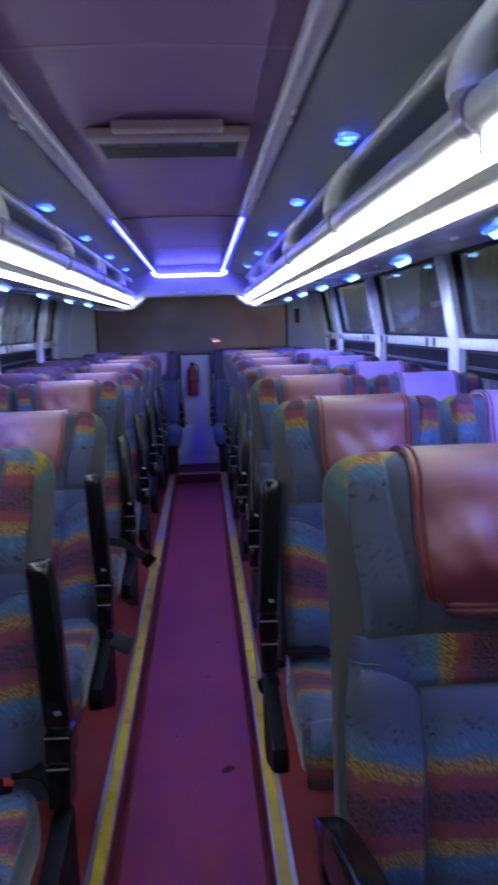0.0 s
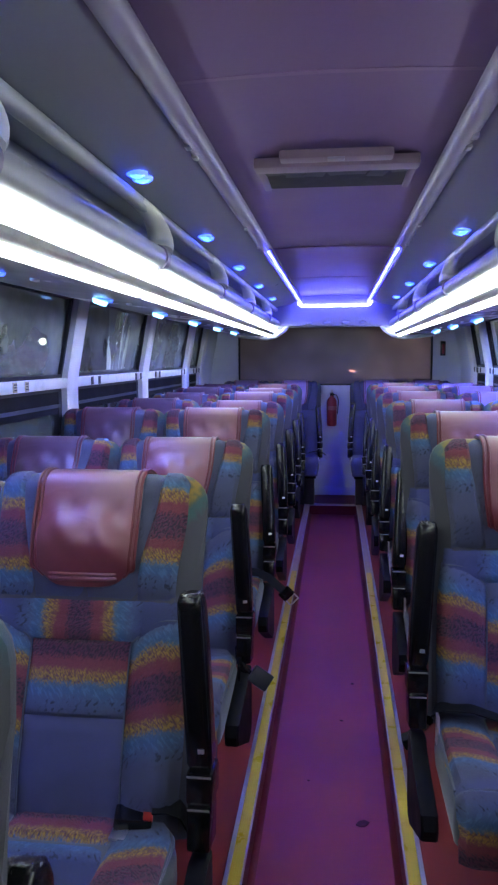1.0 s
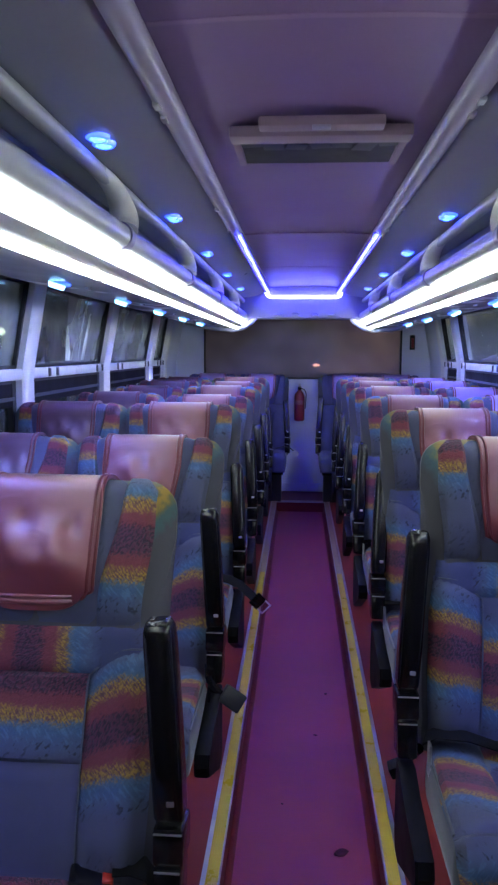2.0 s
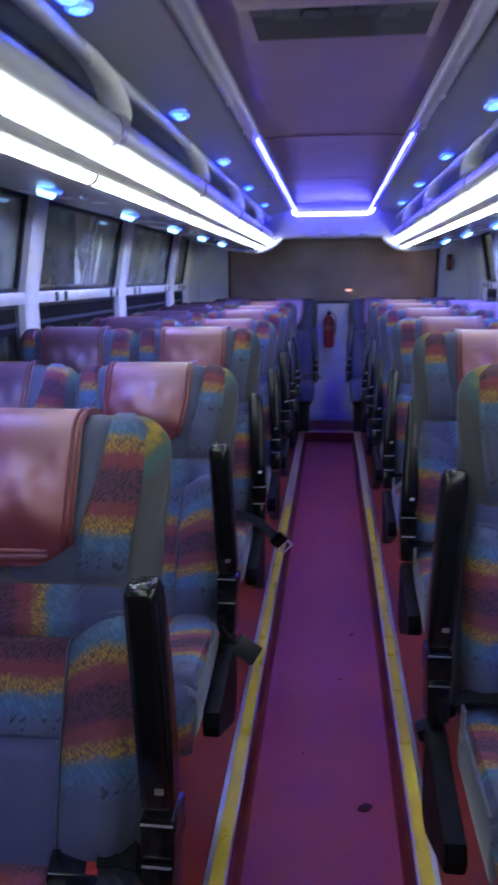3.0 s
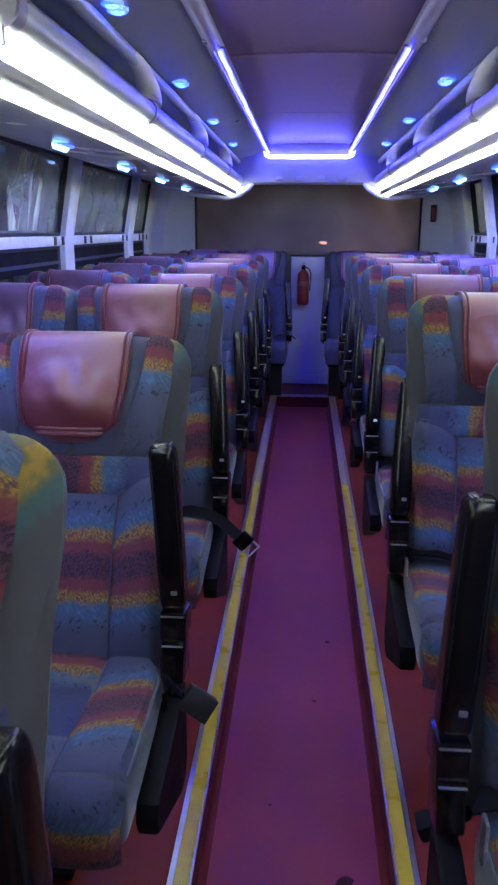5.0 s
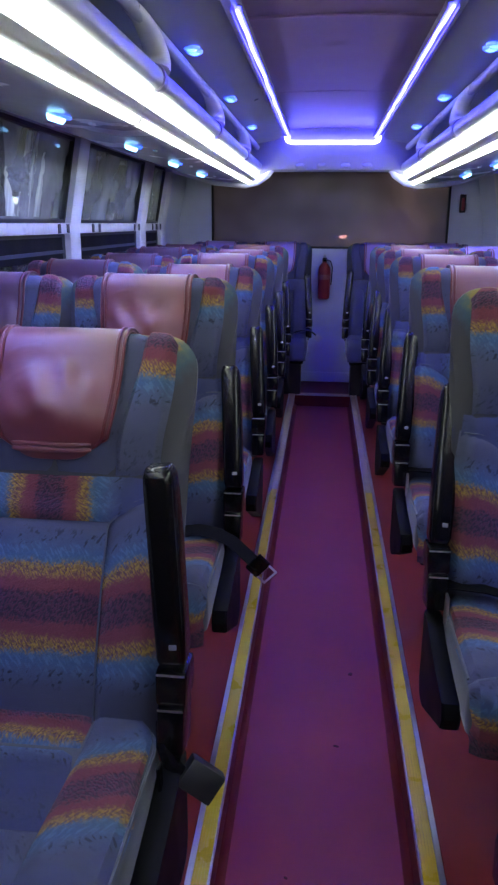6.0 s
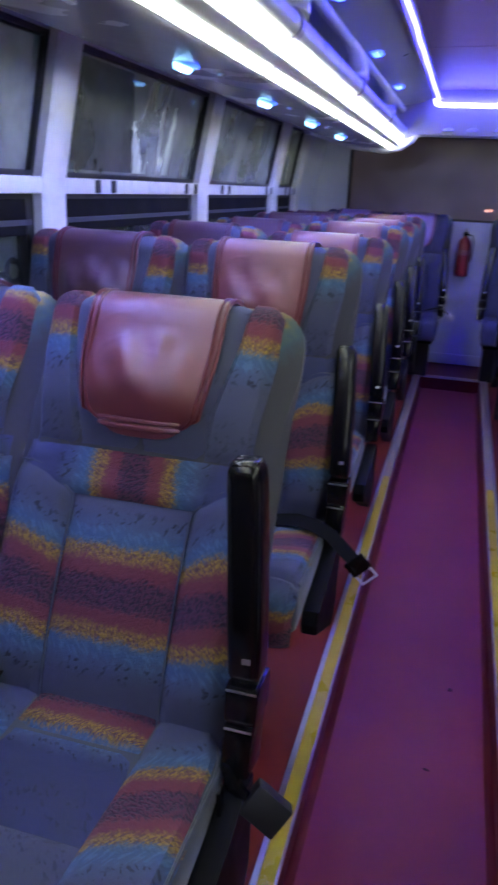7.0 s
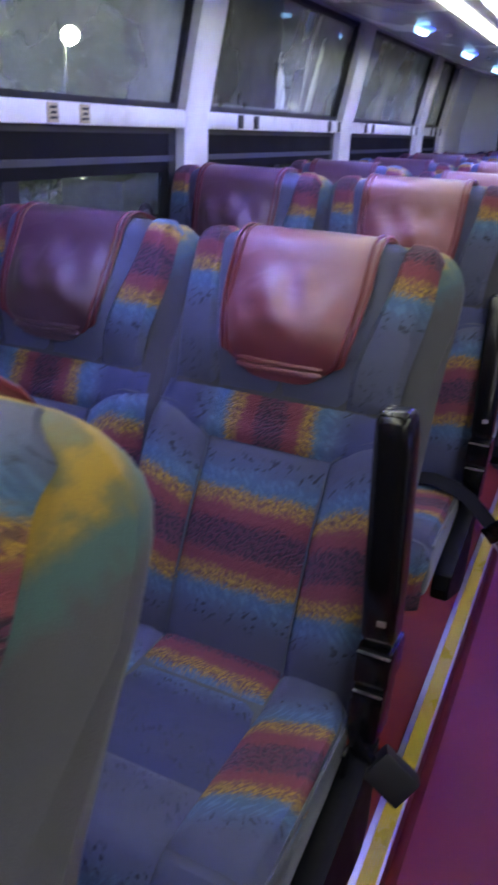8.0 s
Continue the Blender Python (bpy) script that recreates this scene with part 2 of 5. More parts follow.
STEEL = worn("worn_steel", (0.72, 0.72, 0.74), 0.38, 1.0, spread=0.15, scale=30, grain=300)
SCUFFED = worn("scuffed_cap", (0.018, 0.018, 0.019), 0.22, spread=0.9, scale=30, grain=300, relief=0.5, stain=(0.95, 0.95, 0.96))
RED_FLOOR = vinyl("red_vinyl", (0.23, 0.030, 0.020))
AISLE_RED = vinyl("aisle_vinyl", (0.285, 0.043, 0.060))
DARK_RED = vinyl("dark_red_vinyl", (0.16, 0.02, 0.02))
YELLOW = worn("yellow_strip", (0.68, 0.50, 0.030), 0.30, spread=0.07, scale=9, grain=220, relief=0.15)
FADED = worn("faded_strip", (0.46, 0.39, 0.30), 0.32, spread=0.16, scale=9, grain=220, relief=0.2, stain=(0.55, 0.42, 0.10))
ALU = worn("aluminium", (0.62, 0.62, 0.64), 0.35, 1.0, spread=0.12, scale=16, grain=200)
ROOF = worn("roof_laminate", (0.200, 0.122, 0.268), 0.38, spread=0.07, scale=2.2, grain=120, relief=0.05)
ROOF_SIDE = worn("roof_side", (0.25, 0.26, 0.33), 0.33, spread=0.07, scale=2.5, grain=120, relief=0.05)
TRIM = worn("grey_trim", (0.28, 0.24, 0.35), 0.33, spread=0.08, scale=5, grain=160, relief=0.05)
RACK = worn("rack_grey", (0.43, 0.43, 0.46), 0.35, spread=0.08, scale=6, grain=150, relief=0.06)
RACK_DARK = worn("rack_inside", (0.50, 0.54, 0.54), 0.6, spread=0.15, scale=4, grain=120)
PAINT = worn("white_paint", (0.84, 0.84, 0.83), 0.35, spread=0.06, scale=5, grain=150, relief=0.06, stain=(0.5, 0.49, 0.46))
PANEL = worn("rear_panel", (0.74, 0.77, 0.90), 0.4, spread=0.06, scale=3, grain=150, relief=0.06)
BRACKET = worn("bracket_cream", (0.80, 0.78, 0.74), 0.45, spread=0.08, scale=14, grain=200, relief=0.05)
TRACK = worn("window_track", (0.004, 0.004, 0.005), 0.6, spread=0.2, scale=8, grain=200)
for dull in (TRACK, WEBBING, RUBBER):
    dull.node_tree.nodes["Principled BSDF"].inputs["Specular IOR Level"].default_value = 0.12
TRACK_BAR = worn("track_bar", (0.05, 0.055, 0.075), 0.4, spread=0.2, scale=8, grain=200)
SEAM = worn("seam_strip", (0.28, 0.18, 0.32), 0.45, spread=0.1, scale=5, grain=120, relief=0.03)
TRAY = worn("rack_tray", (0.50, 0.49, 0.54), 0.26, spread=0.07, scale=2.5, grain=120, relief=0.04)
RACK_BACK = worn("rack_back", (0.42, 0.45, 0.47), 0.5, spread=0.15, scale=3, grain=120)
FASCIA = worn("rear_fascia", (0.30, 0.29, 0.44), 0.4, spread=0.07, scale=3, grain=150, relief=0.05)
STICKER = worn("sticker_cream", (0.50, 0.42, 0.26), 0.5, spread=0.25, scale=60, grain=300)
DARK_TRIM = worn("dark_trim", (0.012, 0.012, 0.014), 0.42, spread=0.2, scale=8, grain=200)
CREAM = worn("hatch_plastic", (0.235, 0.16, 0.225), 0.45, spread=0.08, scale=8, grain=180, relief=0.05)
HOLE = worn("hatch_shade", (0.012, 0.012, 0.015), 0.6, spread=0.4, scale=22, grain=180)
GLASS = window_glass("window_glass", (0.70, 0.78, 0.72), 0.46)
CLEAN_GLASS = window_glass("cleaner_glass", (0.70, 0.78, 0.72), 0.10, 0.85)
REAR_GLASS = window_glass("rear_glass", (0.45, 0.40, 0.39), 0.34, 0.3, 0.3, 1.6, 2.0, (0.47, 0.40, 0.46))
TUBE_GLOW = glow("tube_diffuser", (0.88, 0.99, 0.90), TUBE_POWER)
LED_GLOW = glow("led_diffuser", (0.015, 0.018, 1.0), LED_POWER * 2.7)
BAR_GLOW = glow("bar_diffuser", (0.105, 0.11, 1.0), LED_POWER * 1.0)
# the bezels are no lamps; their glow stands for blue light on them
RING_GLOW = glow("lit_bezel", (0.03, 0.11, 1.0), 2.4)
SPOT_GLOW = glow("spot_lens", (0.012, 0.040, 1.0), SPOT_POWER * 2.0)
READ_GLOW = glow("reading_lens", (0.22, 0.55, 1.0), 6.0)
CORE_GLOW = glow("reading_core", (0.19, 0.25, 1.0), READ_POWER * 15.5)
CORE_GLOW_R = glow("reading_core_strong", (0.20, 0.26, 1.0), READ_POWER * 34.0)
FIRE_RED = worn("extinguisher_red", (0.25, 0.022, 0.034), 0.35, spread=0.1, scale=10, grain=200)

# ---------------------------------------------------------------- mesh helpers


def mesh_of(bm, name, mat, smooth=True):
    bmesh.ops.recalc_face_normals(bm, faces=bm.faces)
    me = bpy.data.meshes.new(name)
    bm.to_mesh(me)
    bm.free()
    me.materials.append(mat)
    if smooth:
        for p in me.polygons:
            p.use_smooth = True
        me.set_sharp_from_angle(angle=radians(38))
    return me


def part(name, bm, mat, parent, label=""):
    ob = new(name, bm if isinstance(bm, bpy.types.Mesh) else mesh_of(bm, name, mat))
    ob.parent = parent
    if label:
        ob["label"] = label
    return ob


def thing(name, label, category, at=(0, 0, 0), group="", kind=""):
    ob = new(name)
    ob.empty_display_size = 0.05
    ob.location = at
    return tagged(ob, label, category, group, kind)


def box(bm, size, at=(0, 0, 0), turn=None, bevel=0.0, seg=2):
    m = Matrix.Translation(at) @ (turn or Matrix()) @ Matrix.Diagonal((*size, 1))
    verts = bmesh.ops.create_cube(bm, size=1, matrix=m)["verts"]
    if bevel:
        edges = list({e for v in verts for e in v.link_edges})
        bmesh.ops.bevel(bm, geom=edges, offset=bevel, segments=seg, affect="EDGES", profile=0.6)
    return bm


def boxed(size, at=(0, 0, 0), turn=None, bevel=0.0, seg=2):
    return box(bmesh.new(), size, at, turn, bevel, seg)


def span(lo, hi, bevel=0.0, bm=None):
    """A box between two corners."""
    size = [b - a for a, b in zip(lo, hi)]
    return box(bm or bmesh.new(), size, [(a + b) / 2 for a, b in zip(lo, hi)], None, bevel)


def skin(bm, rings, closed=True, caps=True):
    """Joins rings of points into a surface."""
    vs = [[bm.verts.new(p) for p in r] for r in rings]
    n = len(vs[0])
    for a, b in zip(vs, vs[1:]):
        for i in range(n if closed else n - 1):
            bm.faces.new((a[i], a[(i + 1) % n], b[(i + 1) % n], b[i]))
    if caps:
        bm.faces.new(vs[0])
        bm.faces.new(vs[-1])
    return bm


def tube(path, radius, sides=10, bm=None, flat=1.0):
    """A round bar along a path of points; radius may be a list. flat squeezes it across."""
    bm = bm or bmesh.new()
    pts = [Vector(p) for p in path]
    rings, side = [], None
    for k, p in enumerate(pts):
        d = (pts[min(k + 1, len(pts) - 1)] - pts[max(k - 1, 0)]).normalized()
        if side is None:
            side = d.cross(Vector((0, 0, 1)) if abs(d.z) < 0.9 else Vector((1, 0, 0))).normalized()
        side = (side - d * side.dot(d)).normalized()
        up = side.cross(d)
        r = radius[k] if isinstance(radius, (list, tuple)) else radius
        rings.append([p + (side * math.cos(a) + up * math.sin(a) * flat) * r for a in (2 * math.pi * i / sides for i in range(sides))])
    return skin(bm, rings)


def smooth(a, b, x):
    t = min(1, max(0, (x - a) / (b - a)))
    return t * t * (3 - 2 * t)


def extrude_profile(profile, y0, y1, bm=None, steps=1):
    """A closed profile of (x, z) drawn out along y."""
    return skin(bm or bmesh.new(), [[(x, y0 + (y1 - y0) * k / steps, z) for x, z in profile] for k in range(steps + 1)])


def ribbon(points, width_dir, width, thick, bm=None):
    """A flat band along points."""
    bm = bm or bmesh.new()
    pts, w = [Vector(p) for p in points], Vector(width_dir).normalized()
    rings = []
    for k, p in enumerate(pts):
        d = (pts[min(k + 1, len(pts) - 1)] - pts[max(k - 1, 0)]).normalized()
        ww = (w - d * w.dot(d)).normalized()
        n = d.cross(ww)
        rings.append([p + ww * sx * width / 2 + n * sn * thick / 2 for sx, sn in ((-1, -1), (1, -1), (1, 1), (-1, 1))])
    return skin(bm, rings)


# ---------------------------------------------------------------- plan (metres; y runs to the back of the bus, platform top at z 0)
Y0, Y1 = -1.7, 7.05
AISLE, STRIP, WELL = 0.203, 0.047, -0.085
AISLE_END = 6.49
WALL, RAIL_Z, SILL_Z, HEAD_Z = 1.165, 1.19, 0.74, 1.56
CEIL = 1.79


def wall_x(z):
    return WALL - max(0.0, z - RAIL_Z) * 0.19


# ---------------------------------------------------------------- floor
def build_floor():
    well = new("floor", mesh_of(span((-AISLE - 0.02, Y0, WELL - 0.05), (AISLE + 0.02, AISLE_END, WELL)), "floor", AISLE_RED, False))
    tagged(well, "worn red vinyl of the sunken aisle floor", "floor", kind="structure")
    for s, n in ((-1, "floor_left"), (1, "floor_right")):
        lo, hi = sorted((s * (AISLE + 0.004), s * WALL))
        bm = span((lo, Y0, -0.2), (hi, AISLE_END, -0.004))
        tagged(new(n, mesh_of(bm, n, RED_FLOOR, False)), "red vinyl platform under the seats", "floor", kind="structure")
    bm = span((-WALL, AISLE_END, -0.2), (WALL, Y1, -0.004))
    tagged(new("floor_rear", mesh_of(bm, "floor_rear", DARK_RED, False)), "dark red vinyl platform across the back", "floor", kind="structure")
    for s, n in ((-1, "trim_aisle_left"), (1, "trim_aisle_right")):
        t = thing(n, "yellow anti-slip edging in an aluminium channel along the aisle", "floor trim", kind="structure")
        lo, hi = sorted((s * AISLE, s * (AISLE + STRIP)))
        base = span((lo, Y0, -0.006), (hi, AISLE_END, 0.002))
        part("channel", base, ALU, t)
        for a, b in ((0.0, 0.0035), (STRIP - 0.011, STRIP)):
            x0, x1 = sorted((s * (AISLE + a), s * (AISLE + b)))
            part("lip", span((x0, Y0, 0.002), (x1, AISLE_END, 0.007)), ALU, t)
        x0, x1 = sorted((s * (AISLE + 0.0045), s * (AISLE + STRIP - 0.012)))
        for ya, yb, mat, what in ((Y0, 4.40, YELLOW, "scuffed ribbed yellow insert"), (4.402, AISLE_END, FADED, "older insert faded to grey")):
            bm = span((x0, ya, 0.002), (x1, yb, 0.0055))
            for k in range(5):
                xr = x0 + (x1 - x0) * (k + 0.5) / 5
                span((xr - 0.0018, ya, 0.0055), (xr + 0.0018, yb, 0.0068), bm=bm)
            part("insert", bm, mat, t, what)
        # face of the platform towards the aisle
        x0, x1 = sorted((s * (AISLE - 0.001), s * (AISLE + 0.004)))
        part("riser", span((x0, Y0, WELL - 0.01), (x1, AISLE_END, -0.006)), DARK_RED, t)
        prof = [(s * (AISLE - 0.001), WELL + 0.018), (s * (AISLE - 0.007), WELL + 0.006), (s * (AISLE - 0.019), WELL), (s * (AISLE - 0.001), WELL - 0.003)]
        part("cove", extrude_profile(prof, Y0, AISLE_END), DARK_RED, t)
    t = thing("trim_aisle_end", "worn pale edging on the step at the end of the aisle", "floor trim", kind="structure")
    part("channel", span((-AISLE, AISLE_END - 0.004, -0.006), (AISLE, AISLE_END + 0.042, 0.004), 0.002), ALU, t)
    part("insert", span((-AISLE, AISLE_END + 0.004, 0.004), (AISLE, AISLE_END + 0.030, 0.007)), FADED, t)
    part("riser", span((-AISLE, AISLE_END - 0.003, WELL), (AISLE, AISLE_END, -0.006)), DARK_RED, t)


build_floor()

# ---------------------------------------------------------------- walls and windows
POSTS = {-1: [-0.98, 0.42, 1.775, 3.17, 4.43, 5.72], 1: [-0.98, 0.35, 1.70, 3.02, 4.37, 5.70]}
END_POST = 6.32
POST_W = 0.13


def build_side(s):
    side = "left" if s < 0 else "right"
    w = thing("wall_" + side, "white painted side wall of the bus with steel window posts", "wall", kind="structure")
    prof = [(s * WALL, -0.2), (s * WALL, SILL_Z), (s * (WALL + 0.06), SILL_Z), (s * (WALL + 0.06), -0.2)]
    part("lower_panel", extrude_profile(prof, Y0, Y1), PANEL, w)
    prof = [(s * wall_x(HEAD_Z), HEAD_Z), (s * (wall_x(HEAD_Z) - 0.02), 1.70), (s * (wall_x(HEAD_Z) + 0.05), 1.72), (s * (wall_x(HEAD_Z) + 0.05), HEAD_Z)]
    part("header", extrude_profile(prof, Y0, Y1), PANEL, w)
    bm = bmesh.new()
    prof = [(s * (WALL - 0.028), RAIL_Z - 0.022), (s * (WALL - 0.031), RAIL_Z - 0.018), (s * (WALL - 0.031), RAIL_Z + 0.018),
            (s * (WALL - 0.028), RAIL_Z + 0.022), (s * (WALL + 0.03), RAIL_Z + 0.022), (s * (WALL + 0.03), RAIL_Z - 0.022)]
    part("rail", extrude_profile(prof, Y0, END_POST, bm), PAINT, w)
    for y in POSTS[s] + [END_POST]:
        bm = bmesh.new()
        inn, out = 0.035, -0.02
        rings = []
        for z in (SILL_Z - 0.01, RAIL_Z, HEAD_Z + 0.01):
            x = wall_x(z)
            a, b = y - POST_W / 2, y + POST_W / 2
            rings.append([(s * (x - inn + 0.006), a, z), (s * (x - inn), a + 0.008, z), (s * (x - inn), b - 0.008, z),
                          (s * (x - inn + 0.006), b, z), (s * (x - out), b, z), (s * (x - out), a, z)])
        part("post", skin(bm, rings), PAINT, w)
    # rear corner panel, from the last post to the back wall
    rings = [[(s * (wall_x(z) - 0.012), END_POST + 0.06, z), (s * (wall_x(z) - 0.012), Y1, z), (s * (wall_x(z) + 0.05), Y1, z), (s * (wall_x(z) + 0.05), END_POST + 0.06, z)]
             for z in (SILL_Z - 0.01, RAIL_Z, HEAD_Z + 0.01)]
    part("corner_panel", skin(bmesh.new(), rings), PANEL, w)
    ys = POSTS[s] + [END_POST]
    for k, (a, b) in enumerate(zip(ys, ys[1:])):
        a, b = a + POST_W / 2, b - POST_W / 2
        win = thing("window_%s_%d" % (side, k + 1), "dusty dark sliding bus window in black rubber with night outside", "window", kind="structure")
        build_window(win, s, a, b)


def slab(s, y0, y1, z0, z1, t0, t1, bm=None):
    """A piece of the leaning window plane, from t0 to t1 behind the wall's inner face."""
    rings = [[(s * (wall_x(z) + t0), y0, z), (s * (wall_x(z) + t0), y1, z), (s * (wall_x(z) + t1), y1, z), (s * (wall_x(z) + t1), y0, z)] for z in (z0, z1)]
    return skin(bm or bmesh.new(), rings)


def build_window(win, s, a, b):
    top, low = RAIL_Z + 0.022, RAIL_Z - 0.022
    r = 0.015
    for z0, z1, name in ((top, HEAD_Z, "upper"), (SILL_Z, low, "lower")):
        f = part("window_frame", slab(s, a, b, z0, z0 + r, -0.004, 0.03), DARK_TRIM, win)
        slab_bm = slab(s, a, b, z1 - r, z1, -0.004, 0.03)
        part("window_frame", slab_bm, DARK_TRIM, win)
        for y0, y1 in ((a, a + r), (b - r * (1.0 if name == "upper" else 2.6), b)):
            part("window_frame", slab(s, y0, y1, z0 + r, z1 - r, -0.004, 0.03), DARK_TRIM, win)
        if name == "upper":
            p = part("pane", slab(s, a + r, b - r, z0 + r, z1 - r, 0.012, 0.017), GLASS if s < 0 else CLEAN_GLASS, win)
        else:
            mid = (a + b) / 2
            for y0, y1, t in ((a + r, mid + 0.02, 0.006), (mid - 0.02, b - r, 0.016)):
                p = part("pane", slab(s, y0, y1, z0 + r, z1 - 0.108, t, t + 0.004), CLEAN_GLASS, win)
            part("meeting_bar", slab(s, mid - 0.022, mid + 0.022, z0 + r, z1 - 0.108, 0.002, 0.024), DARK_TRIM, win)
            part("upper_track", slab(s, a + r, b - r, z1 - 0.108, z1 - r, -0.002, 0.026), TRACK, win)
            part("track_bar", slab(s, a + r, b - r, z1 - 0.082, z1 - 0.068, -0.007, -0.002), TRACK_BAR, win, "thin blue-grey bar")
    # small worn stickers on the rail: pairs at the meeting bar and at the far end
    for y in ((a + 0.20, a + 0.31, b - 0.145, b - 0.035) if a > 3.0 else (b - 0.535, b - 0.43)):
        x = s * (WALL - 0.0335)
        st = part("sticker", boxed((0.003, 0.034, 0.038), (x, y, RAIL_Z), None, 0.001), (STICKER if a < 3.0 else DARK_TRIM), win, "small faded cream label" if a < 3.0 else "small scratched dark label")
        if a < 3.0:
            for k in range(3):
                part("print_bar", boxed((0.0015, 0.022 - 0.005 * (k % 2), 0.005), (x - s * 0.0022, y, RAIL_Z + 0.010 - 0.010 * k)), DARK_TRIM, st)


build_side(-1)
build_side(1)


def build_ends():
    w = thing("wall_rear", "pale lilac rear wall of the bus with a wide tinted window", "wall", kind="structure")
    wx, z0, z1, y = 0.895, 1.035, 1.60, 7.0
    part("lower_panel", span((-WALL, y, -0.2), (WALL, y + 0.05, z0)), PANEL, w)
    part("upper_panel", span((-WALL, y, z1), (WALL, y + 0.05, CEIL + 0.05)), PANEL, w)
    for s in (-1, 1):
        lo, hi = sorted((s * wx, s * WALL))
        part("side_panel", span((lo, y, z0), (hi, y + 0.05, z1)), PANEL, w)
    win = thing("window_rear", "wide tinted rear window with a black rubber frame", "window", kind="structure")
    f = 0.016
    for lo, hi in (((-wx, y - 0.01, z0), (wx, y + 0.03, z0 + f)), ((-wx, y - 0.01, z1 - f), (wx, y + 0.03, z1)),
                   ((-wx, y - 0.01, z0 + f), (-wx + f, y + 0.03, z1 - f)), ((wx - f, y - 0.01, z0 + f), (wx, y + 0.03, z1 - f))):
        part("window_frame", span(lo, hi), DARK_TRIM, win)
    part("pane", span((-wx + f, y + 0.012, z0 + f), (wx - f, y + 0.018, z1 - f)), REAR_GLASS, win)
    part("kick_panel", span((-0.36, y - 0.012, 0.0), (0.40, y, 0.075), 0.003), PANEL, w)
    # never in view; kept dark so it throws little light onto the seats
    front = new("wall_front", mesh_of(span((-WALL - 0.06, Y0 - 0.05, -0.2), (WALL + 0.06, Y0, CEIL + 0.05)), "wall_front", DARK_TRIM, False))
    tagged(front, "unseen dark wall added at the front to cut reflected light", "wall", kind="structure")


build_ends()

# ---------------------------------------------------------------- ceiling
LED_Y = 6.08


def build_ceiling():
    bm = bmesh.new()
    half, th = 0.284, 0.02
    seams = [Y0, 0.05, 1.39, 3.48, 4.75, LED_Y + 0.035]
    for a, b in zip(seams, seams[1:]):
        dz = 0.0 if b < 3.6 else -0.006
        prof = [(-half, CEIL + dz), (-half * 0.5, CEIL + 0.007 + dz), (0, CEIL + 0.009 + dz), (half * 0.5, CEIL + 0.007 + dz), (half, CEIL + dz), (half, CEIL + th + dz), (-half, CEIL + th + dz)]
        extrude_profile(prof, a + 0.002, b - 0.002, bm)
    for k, a in enumerate(seams[1:-1]):
        prof = [(-half, CEIL - 0.0005), (-half * 0.5, CEIL + 0.0055), (0, CEIL + 0.0075), (half * 0.5, CEIL + 0.0055), (half, CEIL - 0.0005), (half, CEIL + 0.012), (-half, CEIL + 0.012)]
        strip = extrude_profile([(x, z - (0.006 if a > 2.2 else 0.0)) for x, z in prof], a - 0.008, a + 0.008)
        tagged(new("trim_seam_%d" % (k + 1), mesh_of(strip, "trim_seam", SEAM)), "thin pale strip over a seam of the roof panels", "trim", kind="structure")
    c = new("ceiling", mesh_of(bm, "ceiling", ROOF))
    tagged(c, "smooth pale laminate panels along the middle of the bus roof", "ceiling", kind="structure")
    for s, n in ((-1, "ceiling_left"), (1, "ceiling_right")):
        prof = [(s * 0.280, 1.757), (s * 0.36, 1.722), (s * 0.46, 1.706), (s * 0.70, 1.692), (s * 0.90, 1.668), (s * 1.08, 1.62), (s * 1.11, 1.64), (s * 0.90, 1.70), (s * 0.62, 1.73), (s * 0.280, 1.80)]
        ob = new(n, mesh_of(extrude_profile(prof, Y0, 6.35), n, ROOF_SIDE))
        tagged(ob, "grey curved roof lining above the luggage rack", "ceiling", kind="structure")
    # rear of the roof, from the light bar down to the back window
    prof = [(6.10, 1.785), (6.125, 1.70), (6.14, 1.62), (6.165, 1.552), (6.20, 1.538), (6.6, 1.60), (7.0, 1.62), (7.0, 1.70), (6.10, 1.83)]
    bm = skin(bmesh.new(), [[(x, y, z) for y, z in prof] for x in (-1.08, 1.08)])
    ob = new("ceiling_rear", mesh_of(bm, "ceiling_rear", FASCIA))
    tagged(ob, "moulded pale fascia dropping towards the rear window", "ceiling", kind="structure")


build_ceiling()


